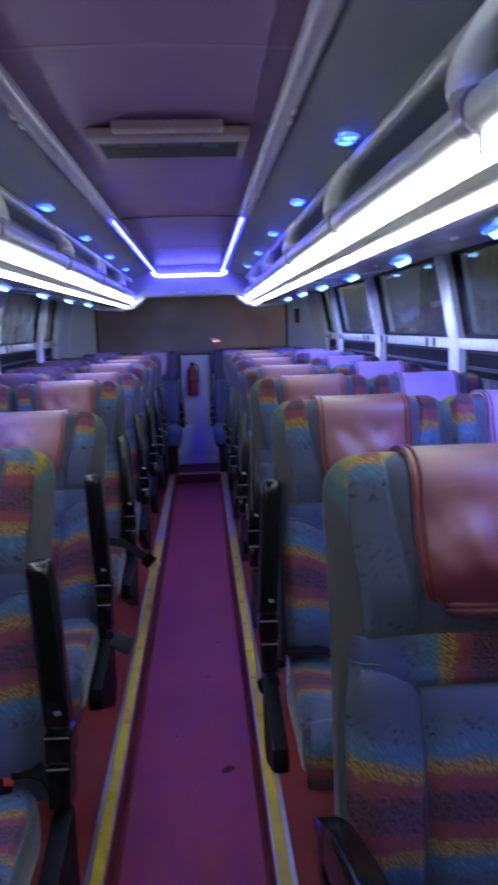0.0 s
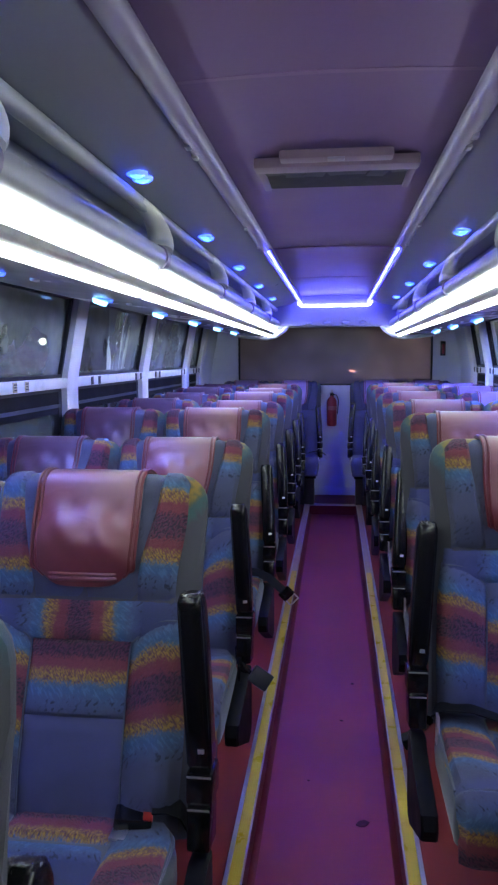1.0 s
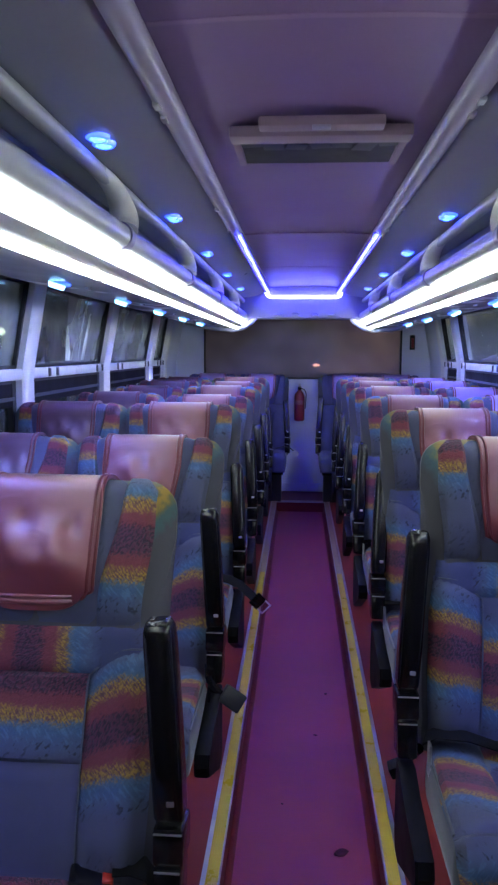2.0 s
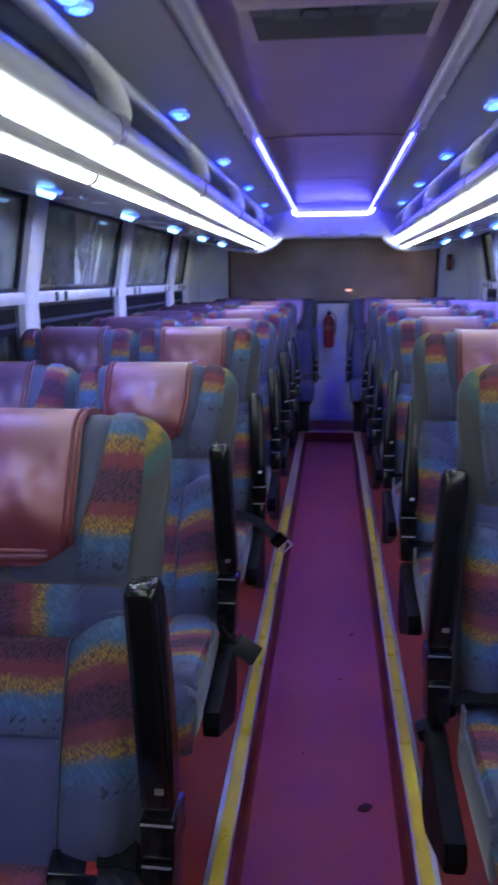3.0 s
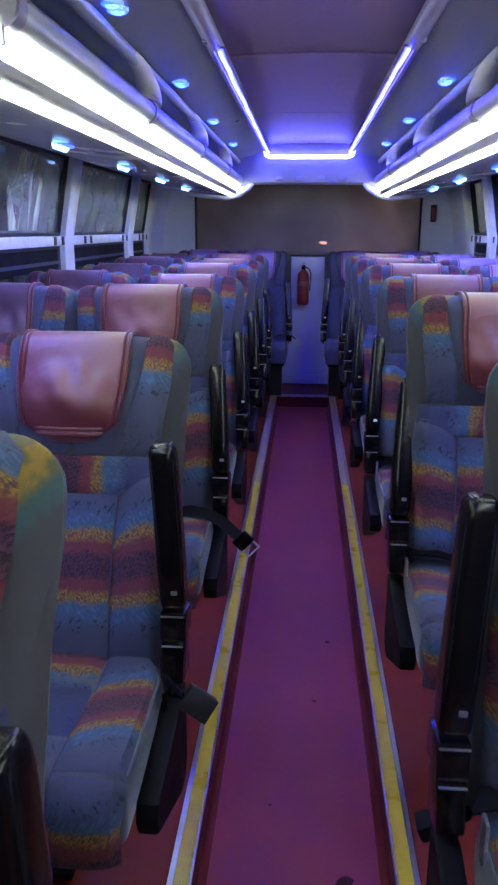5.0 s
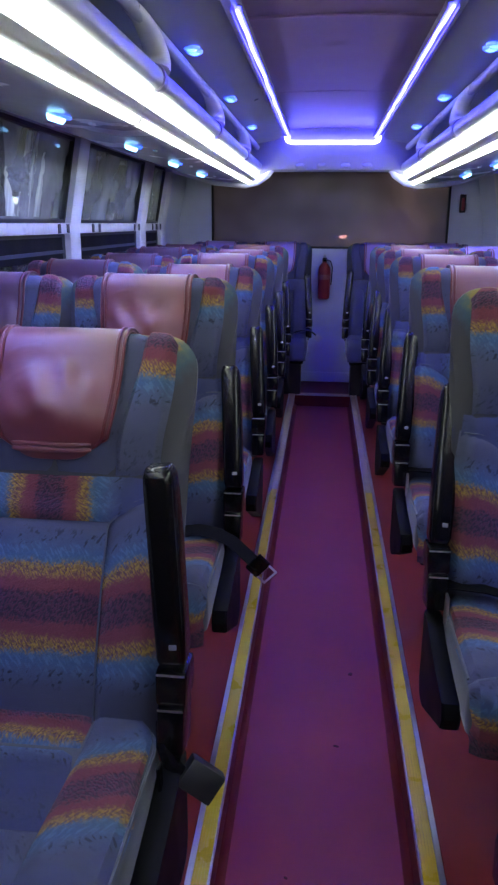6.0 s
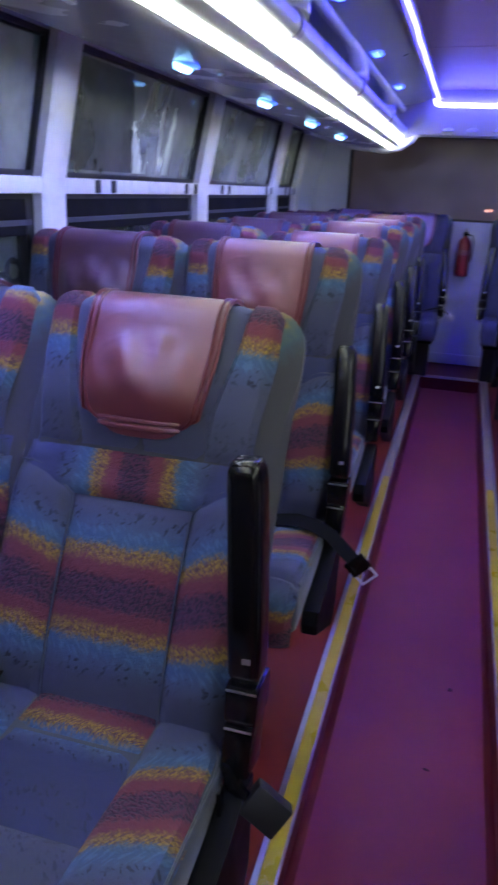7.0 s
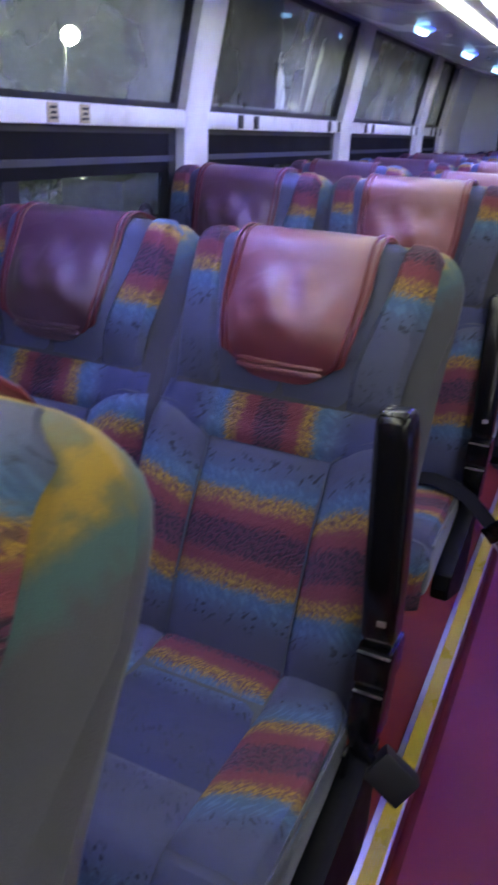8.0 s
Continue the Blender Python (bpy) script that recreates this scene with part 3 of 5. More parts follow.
def build_roof_trim(s):
    side = "left" if s < 0 else "right"
    t = thing("trim_roof_" + side, "rounded grey roof moulding carrying a strip of blue-white LEDs", "roof trim", kind="structure")
    cx, cz, r = 0.283, 1.757, 0.025
    prof = [(s * (cx + r * math.cos(a)), cz + r * math.sin(a) * 0.9) for a in (2 * math.pi * k / 16 for k in range(16))]
    part("moulding", extrude_profile(prof, Y0, LED_Y - 0.02), TRIM, t)
    bm = bmesh.new()
    x = s * (cx - 0.016)
    n = 22
    y0, y1 = 3.16, LED_Y - 0.03
    wob = random.Random(5 + s)
    path = []
    for k in range(n + 1):
        y = y0 + (y1 - y0) * k / n
        path.append((x + s * (wob.random() - 0.5) * 0.006, y, cz - 0.025 + (wob.random() - 0.5) * 0.003))
    # added shield: its top and sides stop the LEDs from lighting the ceiling
    ch = span((x - 0.016, y0 - 0.01, cz - 0.018), (x + 0.016, y1, cz - 0.012))
    for side_x in (-0.0145, 0.0145):
        span((x + side_x - 0.0015, y0 - 0.01, cz - 0.030), (x + side_x + 0.0015, y1, cz - 0.018), bm=ch)
    part("led_channel", ch, TRIM, t, "slim channel added to keep LED light off the ceiling")
    part("led_strip", tube(path, 0.0048, 6, bm), LED_GLOW, t, "glowing blue-white LED strip")
    for y in (1.60, 1.68, 2.62, 3.05):
        part("clip", boxed((0.012, 0.03, 0.008), (s * (cx + 0.012), y, cz - 0.022), None, 0.002), STEEL, t, "small shiny metal clip")


build_roof_trim(-1)
build_roof_trim(1)


def build_light_bar():
    t = thing("light_bar", "glowing white and blue LED bar across the roof", "ceiling light")
    path = [(-0.288, LED_Y + 0.005, 1.742), (-0.280, LED_Y + 0.018, 1.719), (-0.255, LED_Y + 0.024, 1.708), (0.26, LED_Y + 0.024, 1.708), (0.287, LED_Y + 0.018, 1.719), (0.294, LED_Y + 0.005, 1.742)]
    part("backing", tube([(x, y + 0.013, z) for x, y, z in path], 0.013, 6), PANEL, t, "pale backing strip on the fascia")
    part("diffuser", tube(path, 0.0125, 8), BAR_GLOW, t, "glowing LED diffuser")
    for x in (-0.20, -0.06, 0.09, 0.23):
        l = thing("roof_marker", "small pale moulded dome on the rear fascia", "roof fitting", (x, 6.152, 1.574), "domes on the rear fascia")
        bm = bmesh.new()
        bmesh.ops.create_uvsphere(bm, u_segments=12, v_segments=8, radius=1, matrix=Matrix.Diagonal((0.032, 0.012, 0.016, 1)))
        part("dome", bm, FASCIA, l)


build_light_bar()


def build_hatch():
    h = thing("roof_hatch", "cream plastic roof vent frame with a dark opening", "roof hatch", (0.015, 2.06, CEIL - 0.002))
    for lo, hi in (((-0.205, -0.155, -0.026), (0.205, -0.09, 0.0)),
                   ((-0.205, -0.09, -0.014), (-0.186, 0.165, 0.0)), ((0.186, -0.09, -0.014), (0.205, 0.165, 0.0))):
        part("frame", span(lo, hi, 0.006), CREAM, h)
    # a near-black sheet closes the vent; its colour stands for the unlit hole
    part("opening", span((-0.186, -0.09, -0.006), (0.186, 0.165, -0.003)), HOLE, h, "dark stained sheet put in for the shaded inside of the vent")
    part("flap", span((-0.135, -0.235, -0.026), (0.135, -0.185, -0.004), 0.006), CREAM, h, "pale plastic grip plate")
    part("latch", span((-0.02, -0.237, -0.030), (0.02, -0.212, -0.024), 0.002), TRIM, h)
    for k in range(7):
        x = -0.165 + 0.055 * k
        part("torn_seal", boxed( (0.05, 0.05 + 0.03 * (k % 2), 0.004), (x, -0.03 + 0.012 * (k % 3), -0.008), Matrix.Rotation(radians(12 * (k % 3 - 1)), 4, "Z")), DARK_TRIM, h, "ragged dark rubber seal")


build_hatch()

# ---------------------------------------------------------------- luggage racks
BRACKETS = [-0.06, 0.99, 2.04, 3.10, 4.17, 5.25]
SPOTS = [-0.04, 0.84, 1.72, 2.60, 3.48, 4.38, 5.32]
RACK_END = 6.20


def build_rack(s):
    side = "left" if s < 0 else "right"
    rk = thing("luggage_rack", "grey overhead luggage rack with a rounded front rail", "luggage rack", group="luggage racks")
    rail = (0.467, 1.567)
    prof = [(s * (rail[0] + 0.026 * math.cos(a)), rail[1] + 0.029 * math.sin(a)) for a in (2 * math.pi * k / 18 for k in range(18))]
    part("rail", extrude_profile(prof, Y0, RACK_END), RACK, rk, "smooth grey tubular front rail")
    tray = [(0.480, 1.543), (0.489, 1.505), (0.506, 1.490), (0.533, 1.468), (0.600, 1.466), (0.86, 1.495), (1.095, 1.570),
            (1.095, 1.585), (0.86, 1.512), (0.615, 1.482), (0.56, 1.482), (0.515, 1.52), (0.50, 1.555)]
    part("tray", extrude_profile([(s * x, z) for x, z in tray], Y0, RACK_END), TRAY, rk)
    back = [(0.565, 1.487), (0.615, 1.487), (0.86, 1.519), (1.08, 1.588), (1.08, 1.592), (0.86, 1.524), (0.615, 1.492)]
    part("mat", extrude_profile([(s * x, z) for x, z in back], Y0, RACK_END), RACK_DARK, rk, "dark carpet in the rack")
    rear_sheet = [(0.600, 1.488), (0.606, 1.488), (0.592, 1.712), (0.586, 1.712)]
    part("rear_sheet", extrude_profile([(s * x, z) for x, z in rear_sheet], Y0, RACK_END - 0.01), RACK_BACK, rk, "dark grey back of the rack")
    tubep = [(s * (0.474 + 0.017 * math.cos(a)), 1.682 + 0.017 * math.sin(a)) for a in (2 * math.pi * k / 12 for k in range(12))]
    part("upper_rail", extrude_profile(tubep, Y0, RACK_END), RACK, rk, "thin grey upper rail")
    for k, y in enumerate(BRACKETS):
        path, rad = [], []
        for j in range(13):
            q = j / 12
            a = q * math.pi / 2
            path.append((s * (0.467 + 0.008 * q), y + 0.010 - 0.20 * (1 - math.cos(a)), 1.585 + 0.097 * math.sin(a)))
            path[-1] = (path[-1][0], path[-1][1] + 0.045 * math.sin(math.pi * q) ** 0.8, path[-1][2])
            rad.append(0.038 - 0.012 * smooth(0.0, 0.8, q) - (0.006 * max(0, q - 0.7) / 0.3))
        part("bracket", tube(path, rad, 12, None, 0.62), BRACKET, rk, "moulded cream plastic bracket")
        collar = [(s * (rail[0] + 0.031 * math.cos(a)), rail[1] + 0.034 * math.sin(a)) for a in (2 * math.pi * j / 18 for j in range(18))]
        part("collar", extrude_profile(collar, y - 0.018, y + 0.018), TRIM, rk)
        part("clip", boxed((0.01, 0.012, 0.03), (s * 0.464, y - 0.03, 1.522), None, 0.002), STEEL, rk)
    # rounded end cap that sweeps from the roof moulding down to the rack
    path = [(s * 0.300, RACK_END + 0.01, 1.735), (s * 0.318, RACK_END + 0.015, 1.66), (s * 0.352, RACK_END + 0.015, 1.585), (s * 0.405, RACK_END + 0.01, 1.52),
            (s * 0.475, RACK_END + 0.0, 1.478), (s * 0.56, RACK_END, 1.458), (s * 0.76, RACK_END, 1.475), (s * 1.03, RACK_END, 1.55)]
    part("end_cap", tube([(x, y - 0.016, z) for x, y, z in path], [0.008, 0.010, 0.013, 0.020, 0.026, 0.024, 0.022, 0.02], 10), PANEL, rk, "white moulded end of the rack")
    prof = [(0.31, 1.70), (0.350, 1.59), (0.41, 1.52), (0.485, 1.475), (0.57, 1.455), (0.76, 1.475), (1.08, 1.57), (1.07, 1.63), (0.62, 1.70), (0.31, 1.75)]
    part("end_panel", extrude_profile([(s * x, z) for x, z in prof], RACK_END - 0.004, RACK_END + 0.012), FASCIA, rk)
    # tube lights under the rail, one pair for each bay
    edges = [Y0] + BRACKETS + [RACK_END - 0.01]
    for a, b in zip(edges, edges[1:]):
        L = thing("tube_light", "bright white tube light along the luggage rack", "tube light", group="tube lights under the %s rack" % side)
        up = [(0.466, 1.536), (0.467, 1.521), (0.472, 1.507), (0.481, 1.496), (0.493, 1.494), (0.479, 1.537)]
        lo = [(0.508, 1.478), (0.510, 1.472), (0.515, 1.466), (0.522, 1.462), (0.530, 1.461), (0.534, 1.467), (0.511, 1.484)]
        part("upper_diffuser", extrude_profile([(s * x, z) for x, z in up], a + 0.008, b - 0.008), TUBE_GLOW, L)
        part("lower_diffuser", extrude_profile([(s * x, z) for x, z in lo], a + 0.008, b - 0.008), TUBE_GLOW, L)
        bead = [(0.481, 1.496), (0.487, 1.487), (0.496, 1.480), (0.508, 1.477), (0.493, 1.496)]
        part("divider", extrude_profile([(s * x, z) for x, z in bead], a, b), PAINT, L)
        for y in (a + 0.004, b - 0.004):
            part("end_clip", extrude_profile([(s * (x - 0.004), z - 0.003) for x, z in lo], y - 0.004, y + 0.004), RACK, L)
    for k in range(7):
        part("tray_clip", boxed((0.012, 0.030, 0.008), (s * 0.655, 0.86 + 0.77 * k, 1.470), None, 0.002), STEEL, rk, "small bright metal clip")
    for k in range(7):
        build_spot((s * 0.714, 0.75 + 0.77 * k, 1.479), s, "reading light", "reading lights")
    for y in SPOTS:
        build_spot((s * 0.432, y, 1.706), s, "ceiling spotlight", "roof spotlights", True)
    return rk


def build_spot(at, s, name, group, double=False):
    p = thing(name.replace(" ", "_"), "small round %s with a glowing blue lens" % name, "spotlight", at, group)
    for dy in ((-0.024, 0.024) if double else (0.0,)):
        rings, r = [], 0.017 if double else 0.026
        for rr, z in ((r * 1.45, 0.006), (r * 1.4, -0.001), (r * 1.1, -0.004), (r * 0.92, -0.001), (r * 0.92, 0.006)):
            rings.append([(rr * math.cos(a), dy + rr * math.sin(a), z) for a in (2 * math.pi * k / 18 for k in range(18))])
        part("bezel", skin(bmesh.new(), rings), RING_GLOW, p, "bezel ring with blue lamplight put in as glow")
        profile = ((r * 0.9, 0.001), (r * 0.8, -0.004), (r * 0.5, -0.007), (r * 0.1, -0.008)) if double else ((r * 0.95, 0.001), (r * 0.93, -0.009), (r * 0.76, -0.0185), (r * 0.62, -0.0185), (r * 0.58, -0.007))
        rings = [[(rr * math.cos(a), dy + rr * math.sin(a), z) for a in (2 * math.pi * k / 18 for k in range(18))] for rr, z in profile]
        lens = part("lens", skin(bmesh.new(), rings, True, double), SPOT_GLOW if double else READ_GLOW, p, "glowing blue lens")
        if not double:
            rings = [[(rr * math.cos(a), dy + rr * math.sin(a), z) for a in (2 * math.pi * k / 14 for k in range(14))] for rr, z in ((r * 0.59, -0.008), (r * 0.57, -0.0110), (r * 0.3, -0.0115))]
            part("core", skin(bmesh.new(), rings), CORE_GLOW if s < 0 else CORE_GLOW_R, lens, "white hot centre of the lamp")
    if not double:
        p.rotation_euler = (0, radians(18 if s < 0 else -25), 0)


build_rack(-1)
build_rack(1)

# ---------------------------------------------------------------- seats
HB, TB = 0.705, 0.125
TOP_R = 0.058
BASE_Y, BASE_Z = -0.005, 0.395
HUB_Z = 0.540


def crown(h):
    """How far the top edge has rounded off, 0 to 1."""
    k = (h - (HB - TOP_R)) / TOP_R
    return 1 - math.sqrt(max(0.0, 1 - min(1, k) ** 2)) if k > 0 else 0.0


def half_width(h):
    w = 0.216 + 0.007 * smooth(0.0, 0.15, h) - 0.017 * smooth(0.28, 0.47, h) + 0.026 * smooth(0.48, 0.60, h)
    return w - TOP_R * crown(h)


def front(x, h):
    """How far the front of the backrest stands forward."""
    a = abs(x) / 0.232
    d = 0.026 * smooth(0.42, 0.80, a) * smooth(0.02, 0.10, h) * (1 - smooth(0.36, 0.46, h))
    d += 0.034 * (1 - a * a) * smooth(0.43, 0.53, h) * (1 - 0.45 * smooth(0.55, 0.68, h)) + 0.014 * (1 - a * a) * smooth(0.0, 0.12, h) * (1 - smooth(0.22, 0.36, h))
    d -= 0.050 * smooth(0.76, 1.03, a) ** 1.3
    return d - 0.058 * crown(h)


def rear(h):
    return -TB + 0.060 * crown(h)


def on_back(x, d, h):
    """In the backrest's own axes: its foot at the origin, upright."""
    return (x, -d, h)


def back_shell():
    rings = []
    hs = [0, 0.03, 0.08, 0.15, 0.22, 0.30, 0.36, 0.42, 0.48, 0.54, 0.60, 0.647, 0.665, 0.679, 0.690, 0.698, 0.703, 0.7049]
    for h in hs:
        w, ring = half_width(h), []
        n = 16
        for i in range(n + 1):
            x = -w * 0.985 + 2 * w * 0.985 * i / n
            ring.append(on_back(x, front(x, h) - 0.009, h))
        b, f = rear(h), front(w * 0.985, h) - 0.009
        wide = max(w, 0.231 - TOP_R * crown(h))
        sides = [(w + (wide - w) * 0.4, 0.04), (wide * 0.998, 0.22), (wide * 0.955, 0.52), (wide * 0.82, 0.88)]
        for k, q in sides:
            ring.append(on_back(k, f + (b - f) * q, h))
        for i in range(5):
            ring.append(on_back(w * 0.62 - 1.24 * w * i / 4, b, h))
        for k, q in reversed(sides):
            ring.append(on_back(-k, f + (b - f) * q, h))
        rings.append(ring)
    return skin(bmesh.new(), rings)


def cloth_panel(place, outline, nu, nv, v0=0.0, puff=0.004, swap=False, u0=0.0):
    """A padded cloth panel. place(x, t, lift) gives a point; outline(t) the two x at t in 0..1 and the run along the cloth in metres."""
    bm = bmesh.new()
    uv = bm.loops.layers.uv.new("cloth")
    grid, cloth = [], {}
    for j in range(nv + 1):
        t = j / nv
        x0, x1, run = outline(t)
        row = []
        for i in range(nu + 1):
            f = i / nu
            x = x0 + (x1 - x0) * f
            e = (1 - abs(2 * f - 1) ** 14) * (1 - abs(2 * t - 1) ** 22)
            v = bm.verts.new(place(x, t, -0.006 + (puff + 0.006) * e))
            cloth[v] = (run + u0, x + v0) if swap else (x + u0, run + v0)
            row.append(v)
        grid.append(row)
    for j in range(nv):
        for i in range(nu):
            f = bm.faces.new((grid[j][i], grid[j][i + 1], grid[j + 1][i + 1], grid[j + 1][i]))
            for l in f.loops:
                l[uv].uv = cloth[l.vert]
    return bm


BAND = 0.22  # middle of the wine band along the cloth


def back_panel(x_of, h0, h1, nu, nv, band_h, puff=0.004, swap=False, top=None, u0=0.0):
    def place(x, t, lift):
        h = h0 + (h1 - h0) * t
        if top:
            h = h0 + (top(x) - h0) * t
        return on_back(x, front(x, h) + lift, h)

    def outline(t):
        h = h0 + (h1 - h0) * t
        a, b = x_of(h)
        return a, b, h

    return cloth_panel(place, outline, nu, nv, BAND if swap else BAND - band_h, puff, swap, u0)


def over_crown(x, run, lift):
    """A point of the cloth that runs up the front of the head and over its top; run is measured along the cloth."""
    drop = TOP_R - math.sqrt(max(0.0, TOP_R ** 2 - max(0.0, abs(x) - 0.172) ** 2))
    hr = HB - TOP_R
    if run <= hr:
        return on_back(x, front(x, run) + lift, run)
    half, mid = (front(x, hr) + TB) / 2, (front(x, hr) - TB) / 2
    a = (run - hr) / 0.115 * math.pi / 2
    c, up = math.cos(a), max(0.0, math.sin(a)) ** 0.75 * (TOP_R + lift)
    return on_back(x, mid + (half + lift) * math.copysign(abs(c) ** 0.9, c), hr + up - drop * min(1.0, up / TOP_R))


def head_panel(x_of, h0, h1, nu, nv, band, puff=0.004, u0=0.0, plain=False):
    def outline(t):
        h = h0 + (h1 - h0) * t
        a, b = x_of(h)
        return a, b, (0.565 + (h - 0.565) * 0.6 if plain else h)

    return cloth_panel(lambda x, t, lift: over_crown(x, h0 + (h1 - h0) * t, lift), outline, nu, nv, BAND - band, puff, False, u0)


def profile_over(x, lift, n_front=15, n_top=12, n_back=4):
    """The line of the headrest cover over the top of the backrest, from its lower front edge to the rear."""
    pts = []
    h0, hr = 0.464, HB - TOP_R
    for k in range(n_front):
        h = h0 + (hr - h0) * k / n_front
        pts.append((front(x, h) + lift, h))
    half, mid = (front(x, hr) + TB) / 2, (front(x, hr) - TB) / 2
    for k in range(n_top + 1):
        a = math.pi * k / n_top
        c = math.cos(a)
        pts.append((mid + (half + lift) * math.copysign(abs(c) ** 0.9, c), hr + (TOP_R + lift) * math.sin(a) ** 0.75))
    for k in range(1, n_back + 1):
        pts.append((-TB - lift, hr - 0.12 * k / n_back))
    return pts


COVER = 0.116
COVER_SIZE = [0.96, 1.0, 0.98, 1.02, 0.97, 1.0, 1.02, 0.98]
COVER_TAPER = [0.05, 0.22, 0.20, 0.17, 0.15, 0.22, 0.18, 0.20]


def cover_point(f, k, m, d, h, lift, seed=1):
    q = k / m
    low = max(0.0, 1 - q / 0.42)
    narrow = 1 - COVER_TAPER[seed] * low ** 1.7 - 0.12 * max(0.0, 1 - q / 0.10) ** 2 * abs(f)
    hh = h + 0.032 * abs(f) ** 3.5 * max(0.0, 1 - q / 0.10)
    return on_back(f * COVER * COVER_SIZE[seed] * narrow, d + lift, hh)


def cover_mesh(seed):
    r = random.Random(seed)
    ph = [r.uniform(0, 6.28) for _ in range(8)]
    creases = [(r.uniform(-0.75, 0.75), r.uniform(-2.2, 2.2), r.uniform(0.28, 0.46), r.uniform(0.002, 0.0045)) for _ in range(3)]
    rings = []
    n = 40
    for i in range(n + 1):
        f = 2 * i / n - 1
        x = f * COVER * COVER_SIZE[seed]
        prof = profile_over(x, 0.008)
        m = len(prof) - 1
        ring = []
        for k, (d, h) in enumerate(prof):
            q = k / m
            wr = 0.0030 * math.sin(11 * x + 7 * q + ph[0]) * math.sin(13 * q + ph[1]) + 0.0010 * math.sin(40 * x - 14 * q + ph[2]) * math.sin(24 * q + ph[3])
            fold = 0.25 + 0.025 * math.sin(3.2 * f + ph[5])
            wr += 0.021 * math.exp(-((q - fold) / 0.115) ** 2) * (1 - 0.5 * f * f)
            wr += 0.0016 * math.sin(15 * f + ph[7]) * math.exp(-((q - 0.36) / 0.10) ** 2) * (1 - f * f)
            wr -= 0.004 * math.exp(-((q - 0.27 - 0.04 * f * math.sin(ph[4])) / 0.03) ** 2) * (1 - f * f)
            wr += 0.0032 * math.sin(9 * f + 20 * q + ph[6]) * smooth(0.10, 0.25, q) * (1 - smooth(0.40, 0.55, q))
            for f0, slope, q0, deep in creases:
                wr -= deep * math.exp(-((f - f0 - slope * (q - q0)) / 0.075) ** 2 - ((q - q0) / 0.09) ** 2)
            lift = (wr * (1 - f ** 4) - 0.005 * abs(f) ** 6) * (1 if q < 0.45 else 0.3)
            ring.append(cover_point(f, k, m, d, h, lift, seed))
        under = profile_over(x, 0.003)
        ring += [cover_point(f, k, m, *under[k], 0, seed) for k in range(m, -1, -1)]
        rings.append(ring)
    return skin(bmesh.new(), rings)


def cover_cord(side, off, seed):
    prof = profile_over(side * off * COVER * COVER_SIZE[seed], 0.0085)
    m = len(prof) - 1
    return tube([cover_point(side * off, k, m, d, h, 0, seed) for k, (d, h) in enumerate(prof)], 0.0032, 6)


CUSH_F, CUSH_B, CUSH_T = -0.375, 0.03, 0.430


def cushion_path(t):
    """Along the cushion from its back edge over the front roll: (y, z, normal y, normal z, run)."""
    top = CUSH_B - (CUSH_F + 0.055)
    arc = 0.055 * math.pi / 2
    drop = 0.095
    s = t * (top + arc + drop)
    if s < top:
        return CUSH_B - s, CUSH_T + 0.016 * smooth(0.1, 0.36, s), 0, 1, s
    if s < top + arc:
        a = (s - top) / 0.055
        return CUSH_F + 0.055 - 0.055 * math.sin(a), CUSH_T + 0.016 - 0.055 * (1 - math.cos(a)), -math.sin(a), math.cos(a), s
    return CUSH_F, CUSH_T + 0.016 - 0.055 - (s - top - arc), -1, 0, s


def cush_w(s):
    """Share of the cushion's width: rounded corners at the back, a little narrower at the front."""
    k = max(0.0, 1 - s / 0.095)
    return 1 - 0.36 * (1 - math.sqrt(max(0.0, 1 - k * k))) - 0.03 * smooth(0.40, 0.55, s)


def cush_z(x):
    a = abs(x) / 0.225
    return 0.003 * smooth(0.45, 0.62, a) - 0.010 * smooth(0.72, 0.96, a) ** 2 - 0.020 * smooth(0.92, 1.03, a)


def cushion_panel(x0, x1, t0, t1, nu, nv, band_s, puff=0.006, slant=0.0):
    def place(x, t, lift):
        y, z, ny, nz, s = cushion_path(t0 + (t1 - t0) * t)
        k = lift + cush_z(x)
        return (x, y + ny * k, z + nz * k)

    def outline(t):
        s = cushion_path(t0 + (t1 - t0) * t)[4]
        a, b = (v * cush_w(s) if abs(v) > 0.15 else v for v in (x0, x1))
        return a, b, s

    bm = cloth_panel(place, outline, nu, nv, BAND - band_s, puff)
    if slant:
        uv = bm.loops.layers.uv["cloth"]
        for f in bm.faces:
            for l in f.loops:
                l[uv].uv.y += slant * abs(l[uv].uv.x)
    return bm


def cushion_outline(inset, front_y, n=10):
    """The plan of the cushion: wide round corners at the back, small ones at the front."""
    w, back, rb, rf = 0.2255 - inset, CUSH_B - inset, 0.088 - inset, 0.03
    pts = []
    for cx, cy, r, a0 in ((w - rb, back - rb, rb, 0), (-w + rb, back - rb, rb, 90), (-w + rf, front_y + rf, rf, 180), (w - rf, front_y + rf, rf, 270)):
        for k in range(n + 1):
            a = radians(a0 + 90 * k / n)
            pts.append((cx + r * math.cos(a), cy + r * math.sin(a)))
    return pts


